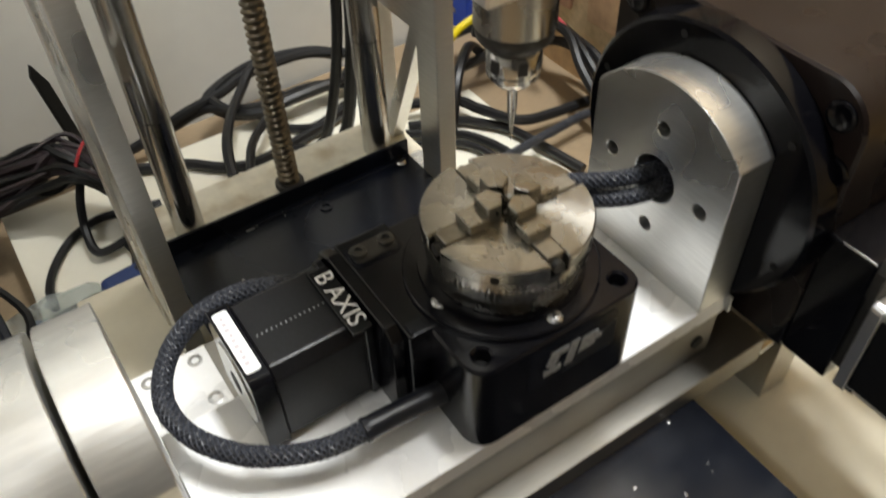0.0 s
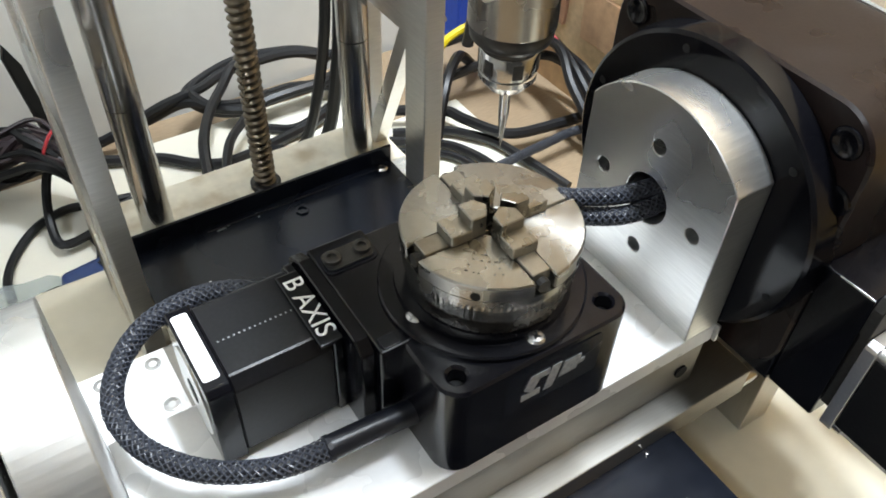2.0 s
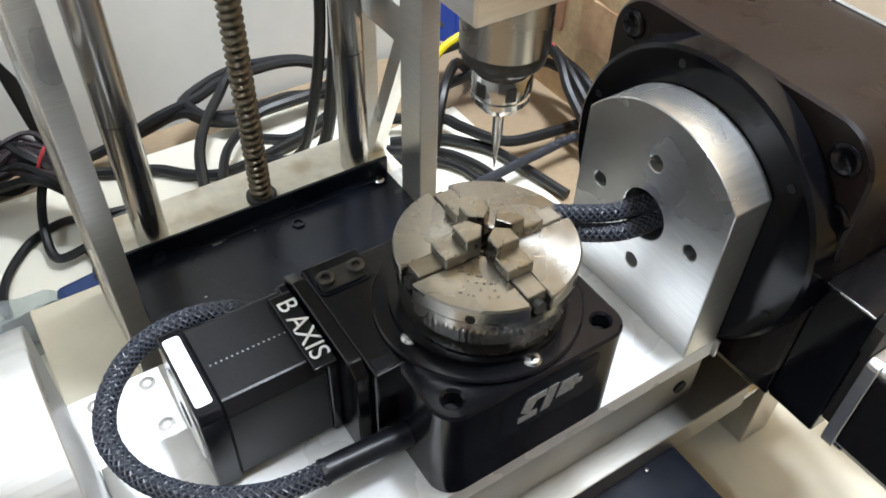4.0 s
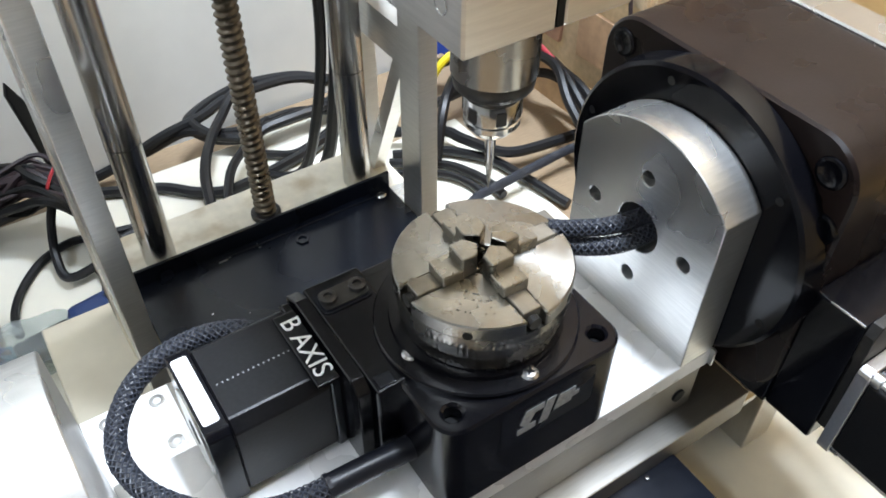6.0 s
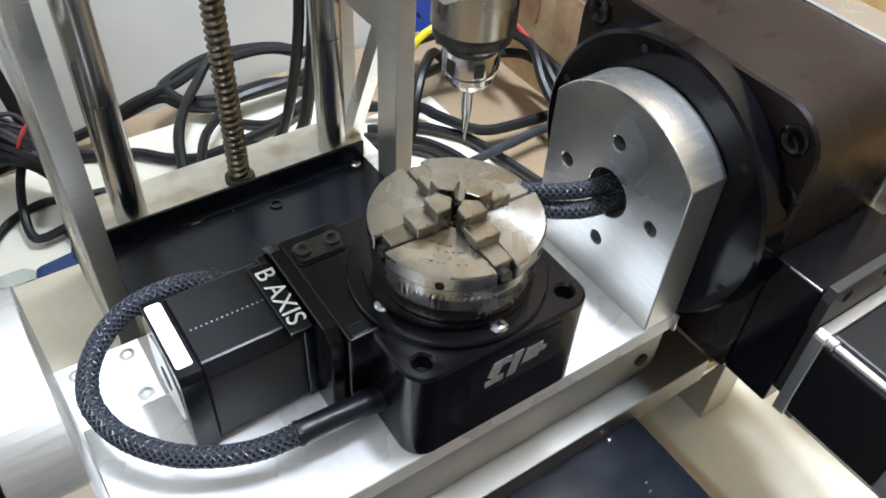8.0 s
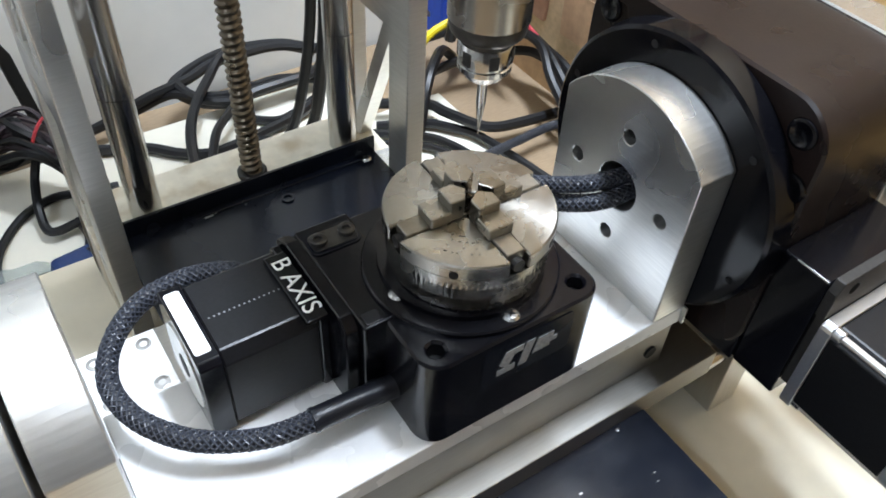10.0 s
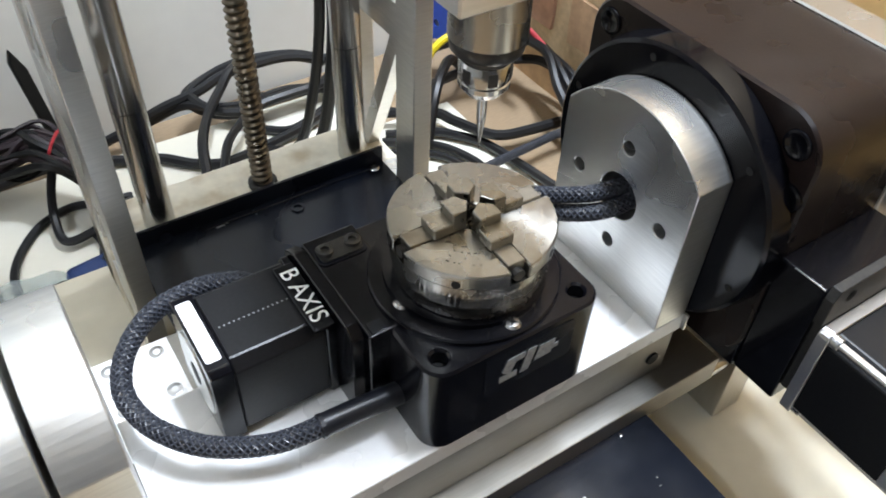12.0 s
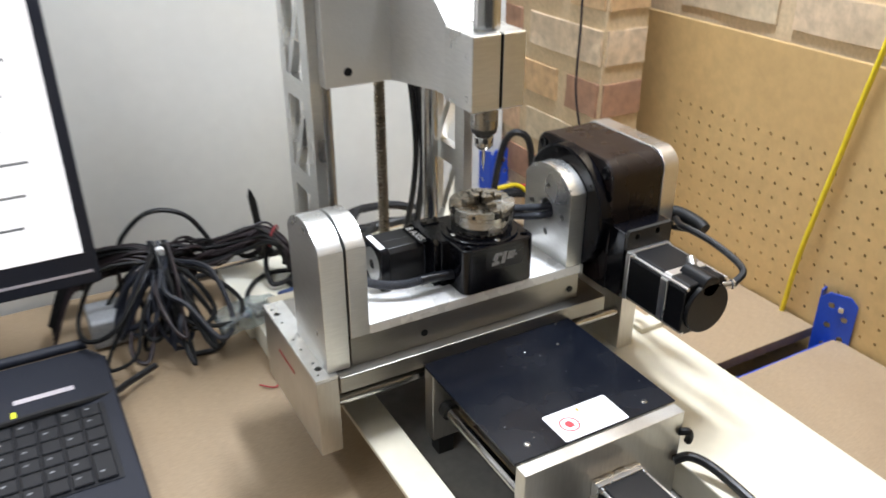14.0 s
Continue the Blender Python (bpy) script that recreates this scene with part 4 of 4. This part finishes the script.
for k in range(26):
    x, y = rs.uniform(-0.1, 0.088), rs.uniform(-0.24, -0.065)
    s_ = rs.uniform(0.0004, 0.0011)
    part("swarf", box(x, x + 2 * s_, y, y + s_, -0.0665, -0.0662 + 0.3 * s_), ZINC, fcv)
for k in range(16):
    x, y = rs.uniform(-0.1, 0.088), rs.uniform(0.14, 0.244)
    s_ = rs.uniform(0.0004, 0.001)
    part("swarf", box(x, x + 2 * s_, y, y + s_, -0.0815, -0.0812 + 0.3 * s_), ZINC, rcv)
part("chip", box(-0.054, -0.047, 0.2385, 0.24, -0.0814, -0.0805, 0.0004), ZINC, rcv)

# ---- Y axis under the front cover ----
ya = thing("y_axis_unit", "aluminium Y axis unit with rods under cover", "machine axis")
part("rear_block", box(-0.108, 0.0985, -0.0805, -0.0605, -0.165, -0.0695, 0.001), END_ALU, ya)
part("front_block", box(-0.108, 0.0985, -0.268, -0.2515, -0.185, -0.0697, 0.001), END_ALU, ya)
part("top_rail", box(-0.1, 0.09, -0.2513, -0.247, -0.0785, -0.0695, 0.0005), ALU_X, ya)
for x in (-0.09, 0.0805):
    part("guide_rod", cyl((x, -0.2514, -0.121), (x, -0.0806, -0.121), 0.0078, 24), CHROME, ya, "ground steel guide rod", smooth=True)
    part("collar", cyl((x, -0.0925, -0.121), (x, -0.0807, -0.121), 0.0115, 24, 0.001), DARKSTEEL, ya, smooth=True)
part("foot", box(-0.1, -0.08, -0.08, -0.062, -0.1895, -0.1655), DARKSTEEL, ya)
part("foot", box(0.07, 0.09, -0.267, -0.2525, -0.1895, -0.1855), DARKSTEEL, ya)
part("clip", tube([(0.094, -0.2685, -0.095), (0.103, -0.273, -0.096), (0.1075, -0.272, -0.105), (0.108, -0.2705, -0.113)], 0.0045, 10), PLUGBLACK, ya, "black rubber clip")
ym = thing("stepper_motor", "black stepper motor in front of Y axis block", "motor", "stepper motors")
part("mount_plate", box(-0.0235, 0.0375, -0.2745, -0.2685, -0.175, -0.112, 0.0008), SILVER, ym, "silver mounting plate")
motor_body(ym, 0.007, -0.1435, -0.275, -0.37)
tagged(part("motor_cable", tube([(0.09, -0.271, -0.132), (0.105, -0.279, -0.127), (0.118, -0.3, -0.131), (0.126, -0.34, -0.14), (0.13, -0.42, -0.15)], 0.0055, 10), CABLE, smooth=True), "black motor cable beside Y axis block", "cable")

# ---- cables behind the column ----


def cable(pts, r, label, mt=None, group=""):
    return tagged(part("cable", tube(pts, r, 8), mt or CABLE, smooth=True), label, "cable", group)


GZ = -0.182
coil_ring = [(0.179, 0.533, -0.168), (0.15, 0.556, -0.165), (0.11, 0.569, -0.165), (0.075, 0.57, -0.165), (0.039, 0.558, -0.166), (0.017, 0.54, -0.168), (0.03, 0.51, -0.172), (0.06, 0.488, -0.17), (0.083, 0.488, -0.166), (0.118, 0.488, -0.165), (0.149, 0.49, -0.166), (0.176, 0.505, -0.168)]
cable(coil_ring, 0.006, "black mains cable coiled behind the column", group="coiled cables")
cable([(x * 0.96 + 0.003, y - 0.014, z + 0.011) for x, y, z in coil_ring], 0.0055, "black mains cable coiled behind the column", group="coiled cables")
cable([(0.185, 0.52, -0.16), (0.14, 0.536, -0.152), (0.102, 0.538, -0.15), (0.06, 0.535, -0.15), (0.029, 0.527, -0.155), (-0.014, 0.53, -0.165), (-0.07, 0.54, -0.19), (-0.16, 0.55, -0.21), (-0.25, 0.55, -0.214)], 0.0055, "black cable running along the back wall", group="coiled cables")
cable([(0.165, 0.475, -0.168), (0.118, 0.486, -0.158), (0.083, 0.484, -0.156), (0.059, 0.484, -0.157), (0.032, 0.499, -0.16), (0.007, 0.524, -0.165), (-0.03, 0.548, -0.19), (-0.1, 0.565, -0.214)], 0.005, "black cable crossing the coil behind the column", group="coiled cables")
cable([(-0.09, 0.49, -0.176), (-0.06, 0.475, -0.176), (-0.036, 0.463, -0.176), (-0.014, 0.441, -0.176), (0.011, 0.427, -0.176), (0.037, 0.427, -0.176), (0.073, 0.433, -0.176), (0.106, 0.438, -0.174), (0.14, 0.45, -0.172)], 0.0058, "thick black cable bowed on the white board")
cable([(0.055, 0.47, -0.177), (0.073, 0.457, -0.177), (0.093, 0.445, -0.177), (0.118, 0.448, -0.175), (0.15, 0.46, -0.172)], 0.005, "black cable lying on the white board")
cable([(-0.024, 0.36, -0.176), (-0.019, 0.372, -0.163), (-0.007, 0.415, -0.14), (0.018, 0.468, -0.145), (0.048, 0.512, -0.15), (0.071, 0.536, -0.146), (0.1, 0.55, -0.15)], 0.0052, "black cable arching over the white board")
cable([(-0.012, 0.355, -0.177), (-0.007, 0.372, -0.164), (0.016, 0.416, -0.15), (0.04, 0.443, -0.15), (0.06, 0.464, -0.153), (0.085, 0.485, -0.155)], 0.0045, "black cable arching over the white board")
cable([(0.085, 0.365, 0.56), (0.095, 0.368, 0.25), (0.112, 0.37, 0.1), (0.118, 0.372, 0.0), (0.112, 0.375, -0.08), (0.098, 0.38, -0.15), (0.075, 0.41, -0.176)], 0.006, "thick black cable hanging behind the column", group="hanging cables")
cable([(0.073, 0.365, 0.56), (0.083, 0.37, 0.25), (0.102, 0.374, 0.1), (0.108, 0.378, 0.0), (0.098, 0.383, -0.09), (0.08, 0.395, -0.16), (0.05, 0.43, -0.176)], 0.005, "black cable hanging behind the column", group="hanging cables")
# cables right of the column
HEAP = "black cable lying on the bench behind chuck"
cable([(0.21, 0.45, -0.2), (0.259, 0.422, -0.2), (0.27, 0.398, -0.2), (0.286, 0.364, -0.2), (0.302, 0.348, -0.2), (0.331, 0.341, -0.2), (0.383, 0.335, -0.2)], 0.0062, HEAP, group="heaped cables")
cable([(0.2, 0.43, -0.214), (0.249, 0.406, -0.213), (0.269, 0.386, -0.213), (0.286, 0.362, -0.213), (0.294, 0.334, -0.213), (0.301, 0.3, -0.213), (0.31, 0.262, -0.215)], 0.0055, HEAP, group="heaped cables")
cable([(0.19, 0.42, -0.214), (0.236, 0.385, -0.213), (0.252, 0.36, -0.213), (0.26, 0.334, -0.213), (0.262, 0.309, -0.214)], 0.0052, HEAP, group="heaped cables")
cable([(0.18, 0.405, -0.215), (0.224, 0.376, -0.214), (0.241, 0.352, -0.214), (0.247, 0.325, -0.215)], 0.0046, HEAP, group="heaped cables")
for k in range(3):
    o = 0.013 * k
    cable([(0.28 + o, 0.53, -0.195), (0.345 + o, 0.475, -0.155 + 0.006 * k), (0.39 - 0.3 * o, 0.428 + 0.6 * o, -0.146), (0.394 - 0.5 * o, 0.383, -0.15 + 0.006 * k), (0.392 - o, 0.338, -0.156), (0.39 - o, 0.28, -0.195), (0.38 - o, 0.24, -0.215)], 0.0056, "thick black cable sweeping over the bench", group="heaped cables")
cable([(0.25, 0.455, -0.19), (0.33, 0.445, -0.175), (0.385, 0.424, -0.17), (0.405, 0.4, -0.172), (0.41, 0.35, -0.18), (0.405, 0.28, -0.21)], 0.0058, "thick black cable sweeping over the bench", group="heaped cables")
cable([(0.225, 0.38, -0.2), (0.243, 0.398, -0.165), (0.264, 0.418, -0.15), (0.292, 0.442, -0.152), (0.325, 0.465, -0.185), (0.35, 0.49, -0.213)], 0.0058, "black cable humped over the heap by column")
bc = thing("braided_lead", "black braided lead running towards the gearbox", "cable")
braid("lead", [(0.19, 0.29, -0.208), (0.219, 0.302, -0.195), (0.259, 0.307, -0.195), (0.308, 0.311, -0.195), (0.361, 0.313, -0.195), (0.4, 0.3, -0.2)], 0.0045, bc, 8, 0.024)
cable([(0.3, 0.44, -0.14), (0.31, 0.435, -0.06), (0.32, 0.43, -0.02), (0.335, 0.42, -0.005), (0.355, 0.41, -0.02), (0.362, 0.405, -0.07), (0.36, 0.4, -0.13)], 0.0065, "thick black cable bent in an upright arch")
cable([(0.262, 0.462, -0.18), (0.278, 0.458, -0.145), (0.3, 0.455, -0.13), (0.33, 0.45, -0.123), (0.365, 0.448, -0.127), (0.4, 0.44, -0.16)], 0.0044, "bright yellow cable among black cables", YELLOW)
cable([(0.415, 0.36, 0.75), (0.41, 0.36, 0.4), (0.412, 0.355, 0.2), (0.408, 0.35, 0.08), (0.416, 0.33, -0.02), (0.41, 0.3, -0.12)], 0.0022, "thin brown cable hanging down brick pier", WIRES)
cable([(0.582, -0.012, -0.262), (0.58, -0.018, -0.2), (0.576, -0.03, -0.1), (0.582, -0.05, 0.04), (0.582, -0.066, 0.14), (0.582, -0.086, 0.25), (0.585, -0.12, 0.45)], 0.0042, "yellow cable hanging down pegboard", YELLOW)
cable([(0.36, 0.5, -0.175), (0.375, 0.465, -0.135), (0.385, 0.43, -0.13), (0.392, 0.4, -0.142)], 0.003, "thin red wire among black cables", REDTAPE)

# ---- left: wiring loom, bag, laptop ----
loom = thing("wiring_loom", "dark tangled wiring loom tied with red twist", "wiring loom")
rl = random.Random(11)
for k in range(34):
    a, c_ = rl.uniform(0, 6.28), rl.uniform(0.002, 0.014)
    oy, oz = c_ * math.cos(a), c_ * abs(math.sin(a))
    pts = [(x + rl.uniform(-0.008, 0.008), min(y + oy * 1.5 + rl.uniform(-0.016, 0.016), 0.585), max(z + oz * 1.3 + rl.uniform(-0.022, 0.012) * min(1, max(0.2, (-0.12 - x) * 10)), -0.215)) for x, y, z in ((-0.43, 0.535, -0.16), (-0.35, 0.525, -0.135), (-0.28, 0.515, -0.145), (-0.22, 0.5, -0.145), (-0.165, 0.475, -0.125), (-0.137, 0.448, -0.112), (-0.115, 0.43, -0.133), (-0.104, 0.428, -0.172))]
    part("wire", tube(pts, rl.choice((0.0022, 0.003, 0.004)), 6, n=5), rl.choice((WIRES, WIRES, PLUGBLACK)), loom, smooth=True)
for k in range(9):
    cx, r0 = rl.uniform(-0.3, -0.16), rl.uniform(0.016, 0.034)
    tilt, ph = rl.uniform(-0.9, 0.9), rl.uniform(0, 6)
    pts = [(cx + r0 * math.cos(ph + 0.8 * i) + 0.003 * i, 0.5 - 0.1 * (cx + 0.3) + r0 * math.sin(ph + 0.8 * i) * tilt * 0.6, max(-0.212, -0.145 + r0 * math.sin(ph + 0.8 * i) * 0.9)) for i in range(9)]
    part("wire", tube(pts, rl.choice((0.0022, 0.003)), 6, n=5), rl.choice((WIRES, PLUGBLACK)), loom, smooth=True)
part("twist_tie", lathe([(0.019, 0), (0.0205, 0.0015), (0.019, 0.003)], (-0.128, 0.441, -0.112), (-0.1, 0.42, -0.122), 20), REDTAPE, loom, "red twist tie")
cable([(-0.37, 0.5, -0.19), (-0.36, 0.51, -0.11), (-0.325, 0.515, -0.07), (-0.29, 0.515, -0.06), (-0.25, 0.51, -0.075), (-0.225, 0.5, -0.11), (-0.21, 0.48, -0.15)], 0.004, "black cable standing up in an arc by wall")
cable([(-0.128, 0.45, -0.12), (-0.143, 0.44, -0.15), (-0.151, 0.41, -0.165), (-0.149, 0.388, -0.172), (-0.126, 0.389, -0.172), (-0.105, 0.4, -0.172), (-0.08, 0.41, -0.174)], 0.0042, "thin black cable drooping onto white board")
cable([(-0.2, 0.35, -0.178), (-0.198, 0.376, -0.178), (-0.186, 0.402, -0.178), (-0.163, 0.428, -0.178), (-0.135, 0.439, -0.178), (-0.109, 0.433, -0.178), (-0.079, 0.427, -0.178)], 0.0038, "thin black cable curving over white board")
cable([(-0.129, 0.345, -0.172), (-0.122, 0.37, -0.174), (-0.123, 0.392, -0.176), (-0.108, 0.412, -0.177), (-0.08, 0.42, -0.177)], 0.0042, "thin black cable curling behind blue connector")
an = thing("aerial_stub", "matt black upright aerial stub in wiring loom", "aerial")
part("blade", prism([(-0.006, 0), (0.006, 0), (0.0075, 0.085), (0.001, 0.11), (-0.005, 0.098)], "y", -0.003, 0.003, (), 0.001), PLUGBLACK, an)
an.matrix_basis = pose(-0.117, 0.548, -0.175, 0, -8, 20)
part("base", box(-0.012, 0.012, -0.012, 0.012, -0.022, 0.004, 0.002), PLUGBLACK, an)


def crumple(bm, amount, seed, scale=40):
    for v in bm.verts:
        v.co += Vector(noise.noise_vector(v.co * scale + Vector((seed, 0, 0)))) * amount
    return bm


bag = thing("parts_bag", "crinkled clear plastic bag with blue connectors", "bag")
bb = box(-0.05, 0.055, -0.026, 0.026, 0.0, 0.026)
bmesh.ops.subdivide_edges(bb, edges=bb.edges[:], cuts=7, use_grid_fill=True)
for v in bb.verts:
    f = 1 - (abs(v.co.x) / 0.062) ** 3
    v.co.z *= max(f, 0.12)
part("film", crumple(bb, 0.007, 3), CLEARBAG, bag)
part("connector", box(0.05, 0.09, -0.014, 0.012, 0.004, 0.027, 0.006), BLUEPLUG, bag, "dark blue connector")
part("lead", tube([(0.082, 0, 0.025), (0.1, 0.006, 0.03), (0.115, 0.03, 0.03), (0.12, 0.07, 0.02)], 0.0045, 8), CABLE, bag, smooth=True)
bag.matrix_basis = pose(-0.21, 0.318, -0.1815, 0, 0, 8)
rp = random.Random(6)
for k in range(7):
    cx, cy, cz = rp.uniform(-0.04, 0.0), rp.uniform(-0.014, 0.014), rp.uniform(0.006, 0.012)
    q = box(-0.011, 0.011, -0.005, 0.005, -0.003, 0.003, 0.0015)
    q.transform(Matrix.Translation((cx, cy, cz)) @ Euler((0.2, rp.uniform(-0.3, 0.3), rp.uniform(0, 3))).to_matrix().to_4x4())
    part("small_part", q, rp.choice((TEAL, TEAL, BLUEPLUG, CABLE)), bag)
part("dark_plug", box(0.004, 0.05, -0.011, 0.009, 0.003, 0.02, 0.004), CABLE, bag)

coil = thing("cable_bundle", "bundle of dark folded cables tied with white tag", "cable bundle")
rc = random.Random(21)
TIE = Vector((-0.307, 0.44, -0.1))
for k in range(26):
    u = rc.random()
    far = Vector((-0.435 + 0.17 * u + rc.uniform(-0.04, 0.04), 0.385 - 0.09 * u + rc.uniform(-0.045, 0.045), -0.214 + rc.uniform(0, 0.05)))
    d = far - TIE
    side = Vector((-d.y, d.x, 0)).normalized() * rc.uniform(-0.03, 0.04)
    lift = Vector((0, 0, rc.uniform(0.0, 0.035)))
    j = [Vector((rc.uniform(-1, 1), rc.uniform(-1, 1), rc.uniform(-1, 1))) * 0.013 for _ in range(4)]
    pts = [TIE + j[0] - 0.06 * d, TIE + j[0] + 0.12 * d, TIE + 0.5 * d + side * 0.8 + lift + j[1], TIE + 0.88 * d + side + 0.3 * lift, far, TIE + rc.uniform(0.7, 0.95) * d - side + rc.uniform(-0.5, 0.8) * lift + j[1], TIE + 0.5 * d - side * 0.7 + lift + j[2], TIE + j[3] + 0.1 * d, TIE + j[3] - 0.05 * d]
    for p in pts:
        p.z = max(p.z, -0.2165)
    part("strand", tube(pts, rc.choice((0.003, 0.0036, 0.0042)), 6, n=6), rc.choice((PLUGBLACK, WIRES, LAPTOP)), coil, smooth=True)
for k in range(9):
    p0 = TIE + Vector((rc.uniform(-0.006, 0.006), rc.uniform(-0.006, 0.006), rc.uniform(-0.006, 0.006)))
    dz = rc.uniform(-0.03, 0.012)
    pts = [p0, p0 + Vector((-0.04, 0.015, 0.012 + dz * 0.4)), p0 + Vector((-0.1, 0.03, 0.004 + dz)), p0 + Vector((-0.14, 0.02, -0.03 + dz)), p0 + Vector((-0.17, -0.01, max(-0.115, -0.08 + dz)))]
    part("strand", tube(pts, rc.choice((0.003, 0.0036)), 6, n=6), rc.choice((PLUGBLACK, WIRES)), coil, smooth=True)
part("tag", box(-0.315, -0.303, 0.424, 0.436, -0.097, -0.084, 0.003), WHITE_LABEL, coil, "white cable tag")
cable([(-0.31, 0.438, -0.105), (-0.285, 0.4, -0.13), (-0.258, 0.36, -0.18), (-0.25, 0.335, -0.21), (-0.268, 0.317, -0.216), (-0.31, 0.32, -0.216)], 0.004, "black cable trailing from the bundle")
cable([(-0.62, 0.22, -0.18), (-0.5, 0.225, -0.18), (-0.43, 0.24, -0.19), (-0.4, 0.27, -0.2), (-0.36, 0.3, -0.205)], 0.0048, "dark cable crossing the laptop hinge")
tagged(part("foam_pad", crumple(box(-0.43, -0.365, 0.4, 0.47, FLOOR_Z + 0.004, -0.17, 0.006, 3), 0.003, 2), GREYPRINT), "small grey packet under cables", "packet")
cable([(-0.238, 0.2, -0.2185), (-0.222, 0.185, -0.2185), (-0.21, 0.19, -0.2185)], 0.0012, "short red wire offcut on bench", REDTAPE)

lp = thing("laptop", "open dark blue-grey laptop with lit white screen", "laptop")
LX1, LZ = -0.4205, -0.186
part("base", prism([(-0.8, 0.0), (LX1 - 0.012, 0.0), (LX1, 0.012), (LX1, 0.335), (LX1 - 0.02, 0.365), (-0.8, 0.365)], "z", FLOOR_Z + 0.001, LZ, (), 0.003), LAPTOP, lp)
deck = part("keyboard_tray", box(-0.792, LX1 - 0.02, 0.06, 0.222, LZ + 0.0001, LZ + 0.0012, 0.0005), KEYCAP, lp)
for i in range(13):
    for j in range(6):
        x1 = LX1 - 0.026 - i * 0.026
        y0_ = 0.064 + j * 0.026
        hk = 0.049 if (i == 0 and j in (0,)) else 0.0232
        if i == 0 and j == 1:
            continue
        part("key", box(x1 - 0.0234, x1, y0_, y0_ + hk, LZ + 0.0013, LZ + 0.0046, 0.0013, 1), KEYCAP, deck)
        if (i * 7 + j * 3) % 5 < 3:
            part("legend", box(x1 - 0.018, x1 - 0.013, y0_ + 0.013, y0_ + 0.0155, LZ + 0.00462, LZ + 0.0047), GREYPRINT, deck)
part("nameplate", box(-0.545, -0.47, 0.268, 0.278, LZ + 0.0001, LZ + 0.0006), PALEPRINT, lp, "pale printed strip")
part("led", box(-0.549, -0.544, 0.236, 0.252, LZ + 0.0001, LZ + 0.0008), glow("yellow_led", (0.8, 0.9, 0.02), 2.0), lp, "yellow indicator light")
part("hinge", cyl((-0.79, 0.372, LZ + 0.004), (LX1 - 0.02, 0.372, LZ + 0.004), 0.008, 16), LAPTOP, lp, smooth=True)
lid = part("lid", box(-0.86, LX1 + 0.021, -0.008, 0.008, 0.0, 0.52, 0.003), LAPTOP, lp, "dark screen lid")
lid.matrix_basis = pose(0, 0.4, -0.1, -4, 0, 0)
part("hinge_arm", box(-0.7, -0.6, 0.38, 0.41, LZ + 0.001, -0.09, 0.004), LAPTOP, lp)
part("screen", box(-0.845, LX1 + 0.0045, -0.0088, -0.0082, 0.05, 0.5), SCREEN, lid, "bright white display")
part("bezel_trim", box(-0.85, LX1 + 0.012, -0.0086, -0.0081, 0.018, 0.022), PALEPRINT, lid)
tx_bars = None
for k in range(7):
    tx_bars = box(LX1 - 0.16, LX1 - 0.06 + 0.012 * (k % 3), -0.0091, -0.0089, 0.1 + 0.045 * k, 0.104 + 0.045 * k, bm=tx_bars)
part("screen_print", tx_bars, GREYPRINT, lid)
